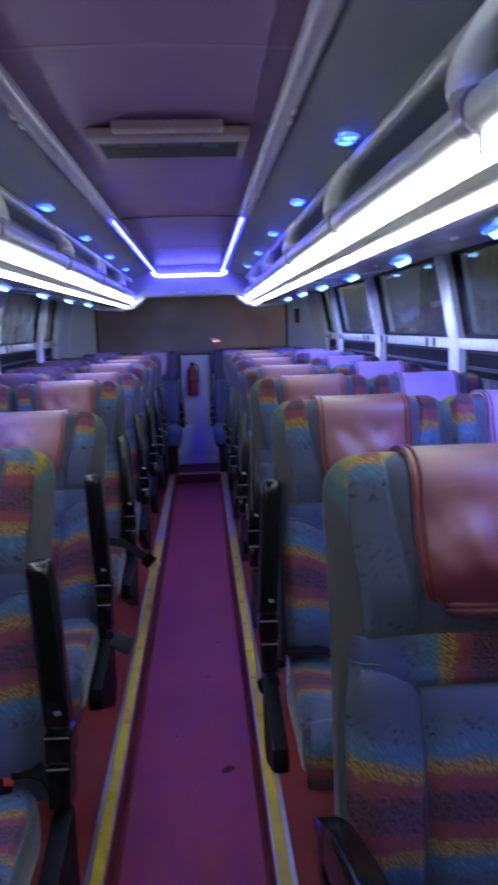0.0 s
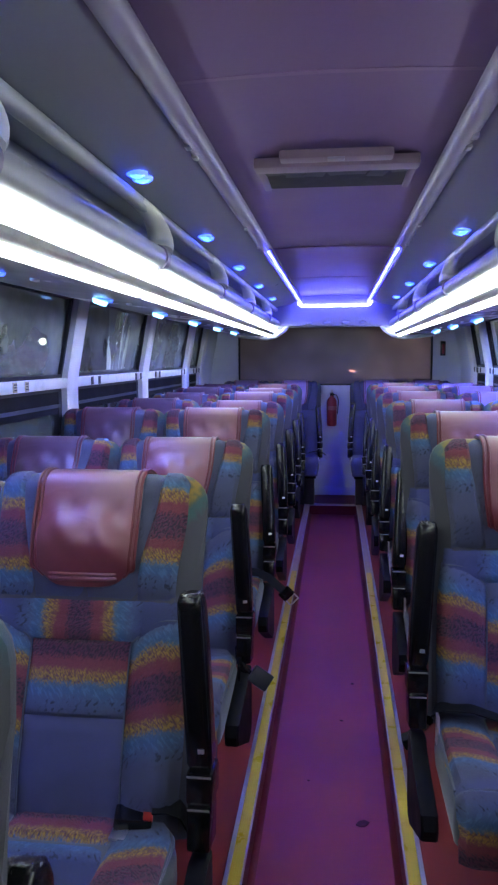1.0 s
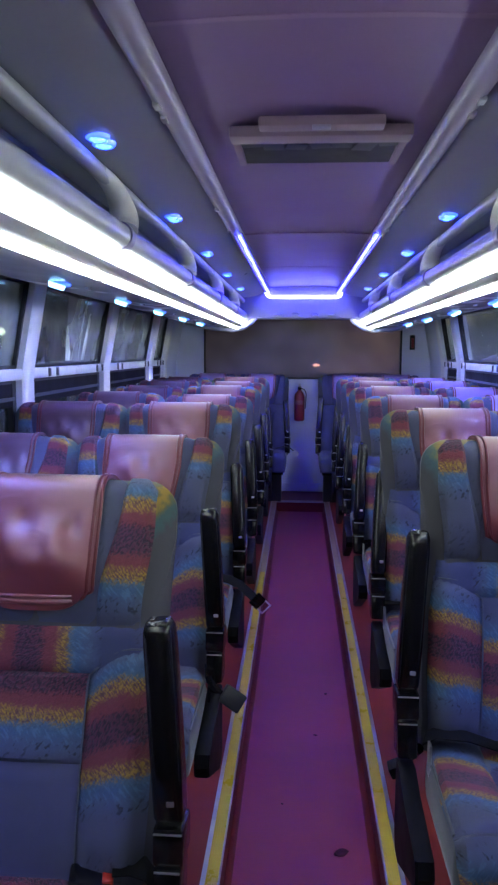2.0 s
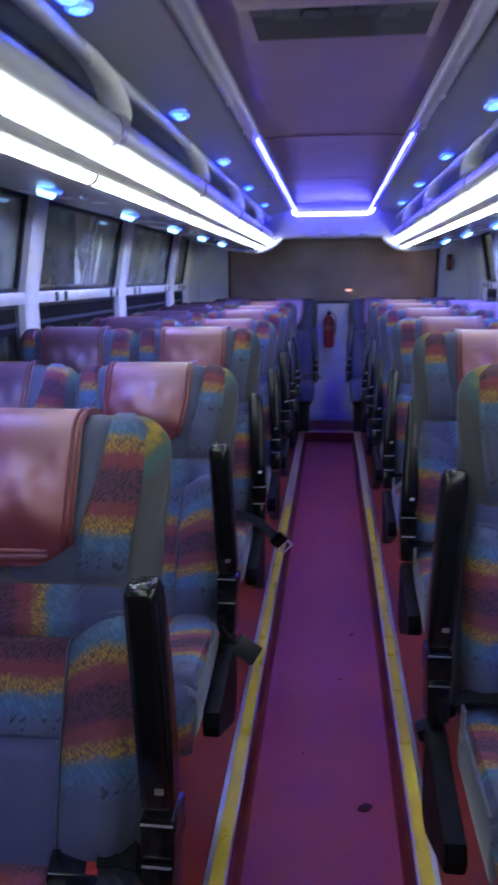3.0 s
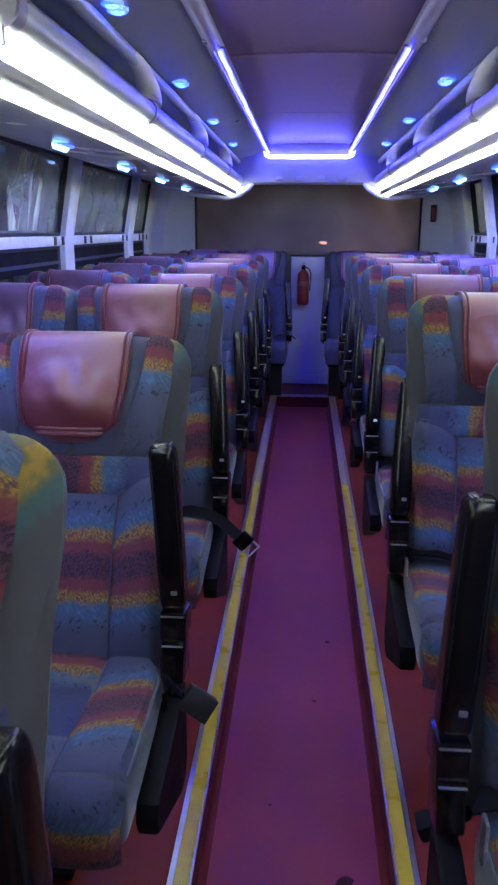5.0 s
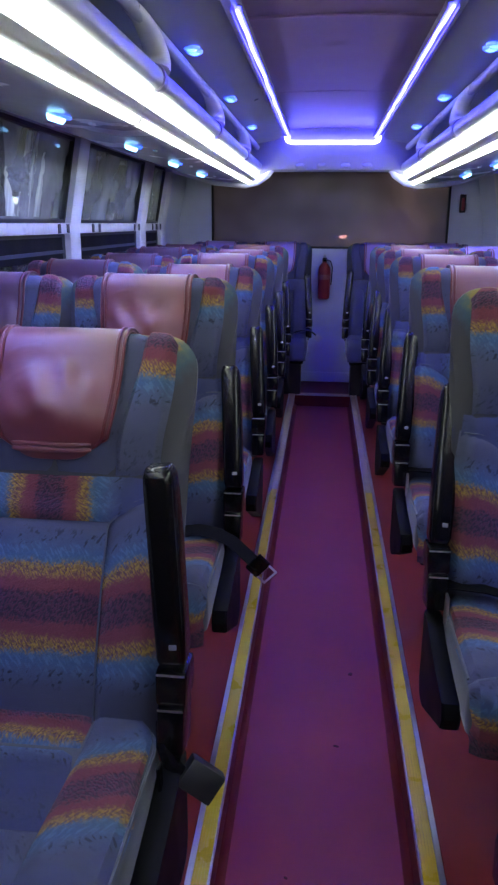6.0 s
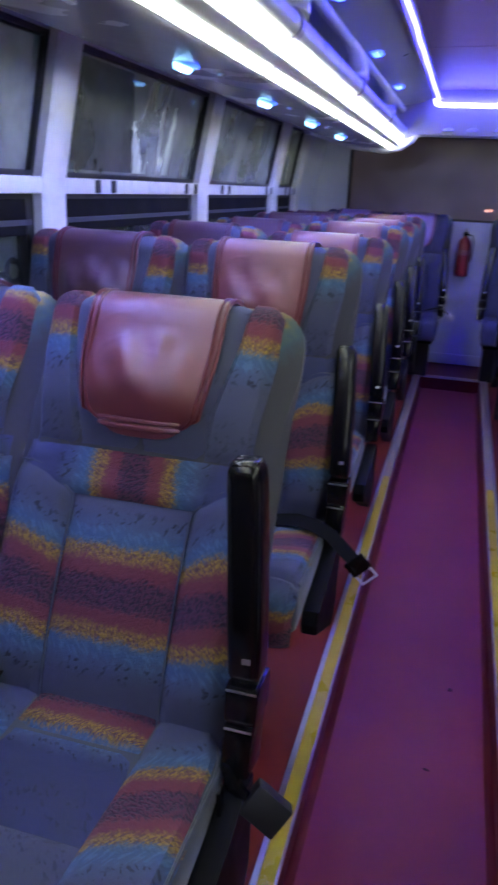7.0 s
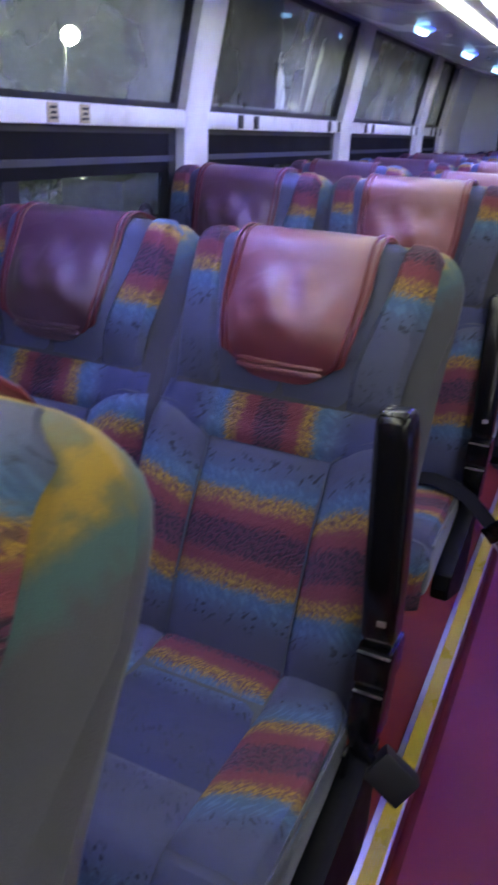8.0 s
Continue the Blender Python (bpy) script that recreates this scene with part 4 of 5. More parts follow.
def cushion_body():
    """The padded block under the striped panels, as a stack of outlines with rounded upper and lower edges."""
    rings = []
    for z, inset in ((0.322, 0.022), (0.325, 0.010), (0.333, 0.003), (0.36, 0.0), (0.395, 0.0005), (0.412, 0.004), (0.421, 0.012), (0.425, 0.026)):
        k = max(0.0, z + 0.009 - (CUSH_T + 0.016 - 0.055)) / 0.055
        front_y = CUSH_F + 0.009 + 0.055 * (1 - math.sqrt(max(0.0, 1 - k * k))) + (0.018 if z < 0.33 else 0.0)
        rings.append([(x, y, z) for x, y in cushion_outline(inset, front_y)])
    return skin(bmesh.new(), rings)


def cushion_cord():
    """Welt round the upper edge, from one front corner round the back to the other."""
    pts = [(x, y, 0.4205) for x, y in cushion_outline(0.006, CUSH_F + 0.05)][:22]
    pts = [(0.2195, CUSH_F + 0.06, 0.424)] + pts + [(-0.2195, CUSH_F + 0.06, 0.424)]
    return tube(pts, 0.0034, 6)


def arm_mesh():
    """The armrest, turned up, from its hinge at the origin: a tapered bar with rounded edges."""
    rings = []
    for z, y, wx, wy in ((0.012, 0.0, 0.020, 0.024), (0.026, 0.0, 0.0240, 0.030), (0.10, 0.002, 0.0250, 0.032), (0.20, 0.004, 0.0250, 0.031),
                         (0.295, 0.002, 0.0245, 0.029), (0.316, 0.0, 0.0235, 0.027), (0.325, 0.0, 0.0205, 0.0235), (0.330, 0.0, 0.015, 0.018)):
        ring = []
        for k in range(20):
            a = 2 * math.pi * (k + 0.5) / 20
            c, s = math.cos(a), math.sin(a)
            ring.append((wx * math.copysign(abs(c) ** 0.4, c), y + wy * math.copysign(abs(s) ** 0.4, s), z))
        rings.append(ring)
    return skin(bmesh.new(), rings)


SEAT_MESH = {}


def seat_meshes():
    M = SEAT_MESH
    M["shell0"] = mesh_of(back_shell(), "backrest", SIDE_CLOTH)
    M["shell1"] = mesh_of(back_shell(), "backrest", SIDE_BAND)
    for k, band in enumerate((0.215, 0.352, 0.205, 0.175)):
        M["mid%d" % k] = mesh_of(back_panel(lambda h: (-0.1015, 0.1015), 0.216 if k == 1 else 0.005, 0.360, 8, 22, band), "centre_panel", CLOTH)
    M["plain"] = mesh_of(back_panel(lambda h: (-0.1015, 0.1015), 0.005, 0.2155, 8, 14, 0), "plain_panel", PLAIN)
    for s, n in ((-1, "l"), (1, "r")):
        x_of = (lambda h: (-half_width(h) * 0.97, -0.102)) if s < 0 else (lambda h: (0.102, half_width(h) * 0.97))
        top = lambda x: 0.360 + 0.046 * math.sin(min(1, max(0, (abs(x) - 0.1025) / 0.075)) * math.pi / 2)
        for k, band in enumerate((0.215, 0.268, 0.235, 0.175)):
            M["bolster_%s%d" % (n, k)] = mesh_of(back_panel(x_of, 0.005, 0.380, 8, 26, band, 0.0085, top=top, u0=0.3 * s), "side_bolster", CLOTH)
        inner = lambda h: 0.108 + 0.038 * smooth(0.45, 0.68, h)
        outer = lambda h: 0.186 + 0.015 * smooth(0.45, 0.62, h) - 0.030 * smooth(0.70, 0.765, h)
        x_of = (lambda h: (-outer(h), -inner(h))) if s < 0 else (lambda h: (inner(h), outer(h)))
        for k, band in enumerate((0.680, 0.624, 0.700, 0.778, 0.580)):
            M["wing_%s%d" % (n, k)] = mesh_of(head_panel(x_of, 0.4405, 0.762, 8, 30, band, u0=0.7 * s), "head_wing", CLOTH)
        x_of = (lambda h: (-inner(h), -0.001)) if s < 0 else (lambda h: (0.001, inner(h)))
        M["gusset_" + n] = mesh_of(head_panel(x_of, 0.4405, 0.765, 8, 28, 0.785, 0.0, 1.1 * s, True), "gusset", CLOTH)
        edge = [(0.1018, h) for h in (0.006, 0.06, 0.12, 0.18, 0.24, 0.30, 0.345)] + [(0.104 + 0.012 * k, 0.358 + 0.046 * math.sin(min(1, 0.012 * k / 0.075) * math.pi / 2)) for k in range(9)]
        M["seam_" + n] = mesh_of(tube([on_back(s * x, front(x, h) + 0.001, h) for x, h in edge], 0.0019, 5), "seam_welt", WELT)
    M["square"] = mesh_of(back_panel(lambda h: (-half_width(h) * 0.97, half_width(h) * 0.97), 0.3605, 0.440, 26, 6, 0, 0.003, swap=True, u0=0.4), "lumbar_patch", NAVY)
    for k in range(4):
        M["cover%d" % k] = mesh_of(cover_mesh(k), "headrest_cover", LEATHER)
        M["bluelit_cover%d" % k] = mesh_of(cover_mesh(k), "headrest_cover", LEATHER_BLUE_LIT)
        M["dark_cover%d" % k] = mesh_of(cover_mesh(k + 4), "headrest_cover", LEATHER_SHADED)
    for s in (-1, 1):
        for k, off in enumerate((0.985, 0.890)):
            for c in range(len(COVER_SIZE)):
                M["cord%d%d%d" % (s, k, c)] = mesh_of(cover_cord(s, off, c), "piping", PIPING if c < 4 else PIPING_SHADED)
    rolled = bmesh.new()
    for h, r in ((0.488, 0.0034), (0.479, 0.0046)):
        tube([on_back(-0.070 + 0.140 * k / 10, front(0, h) + 0.010 - 0.003 * (abs(k - 5) / 5) ** 2, h + 0.002 * (abs(k - 5) / 5) ** 2) for k in range(11)], [r * 0.5] + [r] * 9 + [r * 0.5], 8, rolled, 1.2)
    M["welt"] = mesh_of(rolled, "welt", LEATHER)
    M["dark_welt"] = M["welt"].copy()
    M["dark_welt"].materials[0] = LEATHER_SHADED
    M["body"] = mesh_of(cushion_body(), "cushion", GREY_CLOTH)
    M["cord"] = mesh_of(cushion_cord(), "cushion_welt", GREY_CLOTH)
    M["c_mid"] = mesh_of(cushion_panel(-0.1045, 0.1045, 0.005, 0.175, 8, 8, 0.022), "rear_cushion_panel", CLOTH)
    M["c_sq"] = mesh_of(cushion_panel(-0.1045, 0.1045, 0.176, 0.512, 8, 10, 0.010, -0.003), "cushion_inset", NAVY)
    M["c_front"] = mesh_of(cushion_panel(-0.1045, 0.1045, 0.513, 0.995, 8, 16, 0.520), "front_cushion_panel", CLOTH)
    for n, x0, x1 in (("l", -0.222, -0.105), ("r", 0.105, 0.222)):
        M["c_" + n] = mesh_of(cushion_panel(x0, x1, 0.005, 0.677, 8, 28, 0.255, slant=0.45), "cushion_bolster", CLOTH)
        M["c_f" + n] = mesh_of(cushion_panel(x0, x1, 0.678, 0.995, 8, 12, 0.520), "bolster_front", CLOTH)
    M["arm"] = mesh_of(arm_mesh(), "armrest", BLACK)
    M["tip"] = mesh_of(boxed((0.038, 0.042, 0.016), (0, -0.002, 0.3240), None, 0.007, 3), "worn_tip", SCUFFED)
    M["stop"] = mesh_of(boxed((0.012, 0.004, 0.008), (0.006, -0.0300, 0.050), None, 0.001), "stop_pin", STEEL)
    M["hinge"] = mesh_of(boxed((0.050, 0.074, 0.060), (0, 0, -0.018), Matrix.Rotation(radians(-6), 4, "X"), 0.008), "hinge_block", BLACK)
    M["hinge2"] = mesh_of(boxed((0.045, 0.070, 0.085), (0, -0.014, -0.088), Matrix.Rotation(radians(-12), 4, "X"), 0.010), "hinge_cover", BLACK)
    M["line0"] = mesh_of(boxed((0.044, 0.003, 0.0022), (0, -0.0375, 0.010)), "hinge_line", STEEL)
    M["line1"] = mesh_of(boxed((0.040, 0.003, 0.0022), (0, -0.0465, -0.047)), "hinge_line", STEEL)
    # moulded side skirt under the arm
    prof = [(-0.29, 0.352), (-0.303, 0.325), (-0.293, 0.297), (-0.07, 0.188), (-0.025, 0.19), (-0.005, 0.22), (-0.005, 0.395), (-0.05, 0.40), (-0.12, 0.378)]
    rings = []
    for x, g in ((-0.018, 0.012), (-0.013, 0.0), (0.013, 0.0), (0.018, 0.012)):
        cy, cz = -0.17, 0.3
        rings.append([(x, cy + (y - cy) * (1 - g * 3), cz + (z - cz) * (1 - g * 3)) for y, z in prof])
    M["skirt"] = mesh_of(skin(bmesh.new(), rings), "side_skirt", TRACK)
    M["leg"] = mesh_of(boxed((0.035, 0.05, 0.29), (0, -0.05, 0.145), None, 0.006), "leg", TRACK)
    M["foot"] = mesh_of(boxed((0.05, 0.16, 0.014), (0, -0.04, 0.007), None, 0.004), "foot_rail", TRACK)
    M["base"] = mesh_of(boxed((0.40, 0.31, 0.050), (0, -0.165, 0.295), None, 0.006), "seat_pan", TRACK)


seat_meshes()


def build_seat(s, aisle, look_of, lean, arm_lean, where, dark="", arm_x=0.228, skirt=True, wing=0):
    """A coach seat with its arm hinge above the origin, facing -y. s: the side on which the aisle lies (+1: to its right)."""
    M = SEAT_MESH
    seat = thing("coach_seat", "striped blue velour coach seat with %s headrest cover " % (dark or "red") + where, "bus seat", group="coach seats")
    a, b, c = look_of
    back = part("backrest", M["shell1" if wing else "shell0"], None, seat, "grey velour backrest with striped panels")
    cov = part("headrest_cover", M[{"maroon": "dark_cover%d", "mauve": "bluelit_cover%d"}.get(dark, "cover%d") % c], None, seat, {"maroon": "red leatherette headrest cover coloured dark for dim light", "mauve": "red leatherette headrest cover coloured violet for blue lamplight"}.get(dark, "creased red leatherette headrest cover"))
    for o in (back, cov):
        o.matrix_basis = pose(0, BASE_Y, BASE_Z, -lean)
    for k, n in (("mid%d" % a, "centre_panel"), ("bolster_l%d" % b, "side_bolster"), ("bolster_r%d" % b, "side_bolster"), ("wing_l%d" % (wing or a), "head_wing"),
                 ("wing_r%d" % (wing or b), "head_wing"), ("seam_l", "seam_welt"), ("seam_r", "seam_welt"), ("gusset_l", "gusset"), ("gusset_r", "gusset"), ("square", "lumbar_patch")):
        part(n, M[k], None, back)
    if a == 1:
        part("plain_panel", M["plain"], None, back)
    for k in ("cord-10", "cord-11", "cord10", "cord11"):
        part("piping", M[k + str(c + 4 if dark == "maroon" else c)], None, cov)
    part("welt", M["dark_welt" if dark == "maroon" else "welt"], None, cov)
    cu = part("cushion", M["body"], None, seat, "rounded grey velour seat cushion with striped panels")
    for k, n in (("c_mid", "rear_cushion_panel"), ("c_sq", "cushion_inset"), ("c_front", "front_cushion_panel"), ("c_l", "cushion_bolster"), ("c_r", "cushion_bolster"), ("c_fl", "bolster_front"), ("c_fr", "bolster_front"), ("cord", "cushion_welt")):
        part(n, M[k], None, cu)
    part("seat_pan", M["base"], None, seat)
    for x in (-s * 0.16, s * 0.02):
        leg = part("leg", M["leg"], None, seat)
        leg.location.x = x
        part("foot_rail", M["foot"], None, leg)
    if aisle:
        ax = s * arm_x
        arm = part("armrest", M["arm"], None, seat, "black plastic armrest turned up")
        arm.matrix_basis = pose(ax, 0, HUB_Z, -arm_lean, -4 * s) @ Matrix.Diagonal((1, 1, 1.09 if s < 0 else 1.0, 1))
        part("worn_tip", M["tip"], None, arm, "scuffed tip worn to grey")
        part("stop_pin", M["stop"], None, arm, "small steel pin")
        for k, n in (("hinge", "hinge_block"), ("hinge2", "hinge_cover"), ("line0", "hinge_line"), ("line1", "hinge_line")):
            o = part(n, M[k], None, seat)
            o.location = (ax, 0, HUB_Z)
        if skirt:
            o = part("side_skirt", M["skirt"], None, seat)
            o.location.x = ax
    else:
        o = part("hinge_cover", M["hinge2"], None, seat)
        o.location = (s * 0.222, 0, HUB_Z + 0.02)
        o = part("hinge_block", M["hinge"], None, seat)
        o.location = (s * 0.222, 0, HUB_Z - 0.09)
    return seat


# hinge y, lean of the backs of aisle and window seat, lean of the arm, looks
LEFT = [(-0.34, 10, 10, 9, 0), (0.46, 5, 7, 24, 1), (1.265, 19, 24, 5, 1), (2.09, 24, 24, 5, 0), (2.90, 11, 11, 17, 2), (3.67, 16, 12, 17, 0),
        (4.41, 12, 14, 16, 1), (5.13, 14, 11, 17, 2), (5.80, 11, 12, 15, 0)]
RIGHT = [(-0.70, 5, 5, 12, 0), (0.10, 5, 6, 12, 2), (0.92, 5, 7, -72, 3), (1.755, 5, 6, 8, 2), (2.60, 5, 8, 18, 0), (3.40, 7, 6, 17, 1), (4.20, 5, 7, 17, 2), (4.96, 6, 5, 16, 0), (5.64, 5, 7, 17, 1)]
AISLE_X, WINDOW_X = 0.483, 0.922
SEATS = {}


def build_seats():
    wob = random.Random(3)
    plain_mesh = {}
    for s, rows in ((-1, LEFT), (1, RIGHT)):
        for k, (y, lean, lean_w, arm, look_k) in enumerate(rows):
            for aisle in (True, False):
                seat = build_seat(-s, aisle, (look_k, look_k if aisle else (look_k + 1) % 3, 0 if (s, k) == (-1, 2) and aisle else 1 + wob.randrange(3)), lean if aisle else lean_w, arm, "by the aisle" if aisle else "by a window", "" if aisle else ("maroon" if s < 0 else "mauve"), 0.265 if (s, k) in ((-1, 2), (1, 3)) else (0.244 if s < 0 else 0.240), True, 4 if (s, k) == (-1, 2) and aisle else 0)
                seat.matrix_basis = pose(s * (AISLE_X if aisle else WINDOW_X), y, 0, 0, 0, wob.uniform(-0.5, 0.5))
                SEATS[s, k, aisle] = seat
    for x, s, aisle in ((-0.345, 1, True), (-0.78, 1, False), (0.375, -1, True), (0.81, -1, False)):
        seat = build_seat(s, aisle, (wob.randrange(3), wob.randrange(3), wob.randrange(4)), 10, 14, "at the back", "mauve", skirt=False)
        tagged(seat, "plain slate blue velour seat at the back, headrest cover coloured violet for blue light", "bus seat", "coach seats")
        for o in seat.children_recursive:
            if o.data.materials[0] in (CLOTH, NAVY):
                if o.data.name not in plain_mesh:
                    plain_mesh[o.data.name] = o.data.copy()
                    plain_mesh[o.data.name].materials[0] = PLAIN
                o.data = plain_mesh[o.data.name]
        seat.matrix_basis = pose(x, 6.58, 0)
        part("plinth", boxed((0.36, 0.16, 0.264), (0, -0.02, 0.132), None, 0.01), DARK_TRIM, seat, "dark box under the seat")
        SEATS["rear", x] = seat


build_seats()


# ---------------------------------------------------------------- worn film and streaks on one window
def streak_glass():
    m = bpy.data.materials.new("streaked_dust")
    m.use_nodes = True
    t = m.node_tree
    b = t.nodes["Principled BSDF"]
    b.inputs["Base Color"].default_value = (0.86, 0.92, 0.78, 1)
    b.inputs["Roughness"].default_value = 0.7
    co, mp, noi, ramp = t.nodes.new("ShaderNodeTexCoord"), t.nodes.new("ShaderNodeMapping"), t.nodes.new("ShaderNodeTexNoise"), t.nodes.new("ShaderNodeValToRGB")
    mp.inputs["Scale"].default_value = (1, 9, 1.6)
    noi.inputs["Scale"].default_value, noi.inputs["Detail"].default_value = 1.6, 6.0
    ramp.color_ramp.elements[0].position, ramp.color_ramp.elements[0].color = 0.40, (0.04,) * 3 + (1,)
    ramp.color_ramp.elements[1].position, ramp.color_ramp.elements[1].color = 0.66, (0.80,) * 3 + (1,)
    t.links.new(co.outputs["Object"], mp.inputs[0])
    t.links.new(mp.outputs[0], noi.inputs["Vector"])
    t.links.new(noi.outputs[0], ramp.inputs[0])
    t.links.new(ramp.outputs[0], b.inputs["Alpha"])
    return m


def dark_film():
    m = material("dark_film", (0.02, 0.021, 0.026), 0.25)
    m.node_tree.nodes["Principled BSDF"].inputs["Alpha"].default_value = 0.25
    return m


def build_film():
    win = bpy.data.objects["window_left_4"]
    film, dust = dark_film(), streak_glass()
    z0, z1 = RAIL_Z + 0.046, HEAD_Z - 0.024
    y0 = POSTS[-1][3] + POST_W / 2 + 0.024
    rings = []
    for z, ye in ((z0, 3.752), (z0 + 0.1, 3.722), (z0 + 0.2, 3.70), (z1, 3.655)):
        rings.append([(-(wall_x(z) + 0.008), y0, z), (-(wall_x(z) + 0.008), ye, z), (-(wall_x(z) + 0.011), ye, z), (-(wall_x(z) + 0.011), y0, z)])
    part("tint_film", skin(bmesh.new(), rings), film, win, "peeling dark tint film")
    r = random.Random(12)
    for ya, yb, lean, tall in ((3.762, 3.85, -0.10, 0.55), (3.86, 3.98, 0.02, 1.0), (4.02, 4.10, 0.05, 0.8)):
        rings = []
        for k in range(15):
            q = tall * k / 14
            z = z0 + (z1 - z0) * q
            a, b = ya + lean * q + r.uniform(-0.008, 0.008), (yb - (yb - ya) * (0.0 if tall == 1.0 else 0.85) * k / 14) + lean * q + r.uniform(-0.012, 0.012)
            rings.append([(-(wall_x(z) + 0.009), a, z), (-(wall_x(z) + 0.009), b, z), (-(wall_x(z) + 0.0105), b, z), (-(wall_x(z) + 0.0105), a, z)])
        part("dust_streak", skin(bmesh.new(), rings), dust, win, "pale streak of dried dust")


build_film()


# ---------------------------------------------------------------- rear fittings
def build_extinguisher():
    e = thing("fire_extinguisher", "red fire extinguisher hanging on the pale rear wall", "fire extinguisher", (-0.018, 6.93, 0.66))

    def turned(profile, n=20):
        return skin(bmesh.new(), [[(r * math.cos(a), r * math.sin(a), z) for a in (2 * math.pi * k / n for k in range(n))] for r, z in profile])

    part("cylinder", turned([(0.035, 0.0), (0.044, 0.008), (0.046, 0.03), (0.046, 0.215), (0.042, 0.24), (0.028, 0.262), (0.017, 0.272), (0.016, 0.282)]), FIRE_RED, e)
    part("label_band", turned([(0.0465, 0.15), (0.0468, 0.152), (0.0468, 0.185), (0.0465, 0.187)]), worn("pale_label", (0.30, 0.12, 0.12), 0.5), e, "pale label with unreadable print")
    valve = part("valve", turned([(0.014, 0.280), (0.017, 0.286), (0.017, 0.305), (0.010, 0.312)]), BLACK, e, "black valve head")
    part("lever", boxed((0.018, 0.075, 0.006), (0.0, -0.03, 0.322), Matrix.Rotation(radians(-22), 4, "X"), 0.002), STEEL, valve)
    part("carry_handle", boxed((0.018, 0.065, 0.006), (0.0, -0.03, 0.302), Matrix.Rotation(radians(8), 4, "X"), 0.002), BLACK, valve)
    part("hose", tube([(0.012, -0.01, 0.296), (0.045, -0.02, 0.285), (0.060, -0.02, 0.24), (0.056, -0.015, 0.16), (0.052, -0.012, 0.11)], 0.0045, 8), RUBBER, e)
    part("wall_bracket", boxed((0.05, 0.026, 0.04), (0, 0.055, 0.20), None, 0.004), STEEL, e)


build_extinguisher()


def build_hook(s):
    h = thing("hammer_holder", "small dark emergency hammer holder on the rear wall", "emergency hammer", (s * 0.985, 6.99, 1.37))
    part("plate", boxed((0.045, 0.016, 0.13), (0, 0, 0), None, 0.005), DARK_TRIM, h)
    part("hammer", boxed((0.022, 0.022, 0.09), (0, -0.016, -0.005), None, 0.006), FIRE_RED, h, "dull red hammer handle")


build_hook(1)


# ---------------------------------------------------------------- seat belts
def webbing(name, pts, seat, width=0.046, turn=(0, 1, 0), label="black webbing seat belt"):
    return part(name, ribbon(pts, turn, width, 0.003), WEBBING, seat, label)


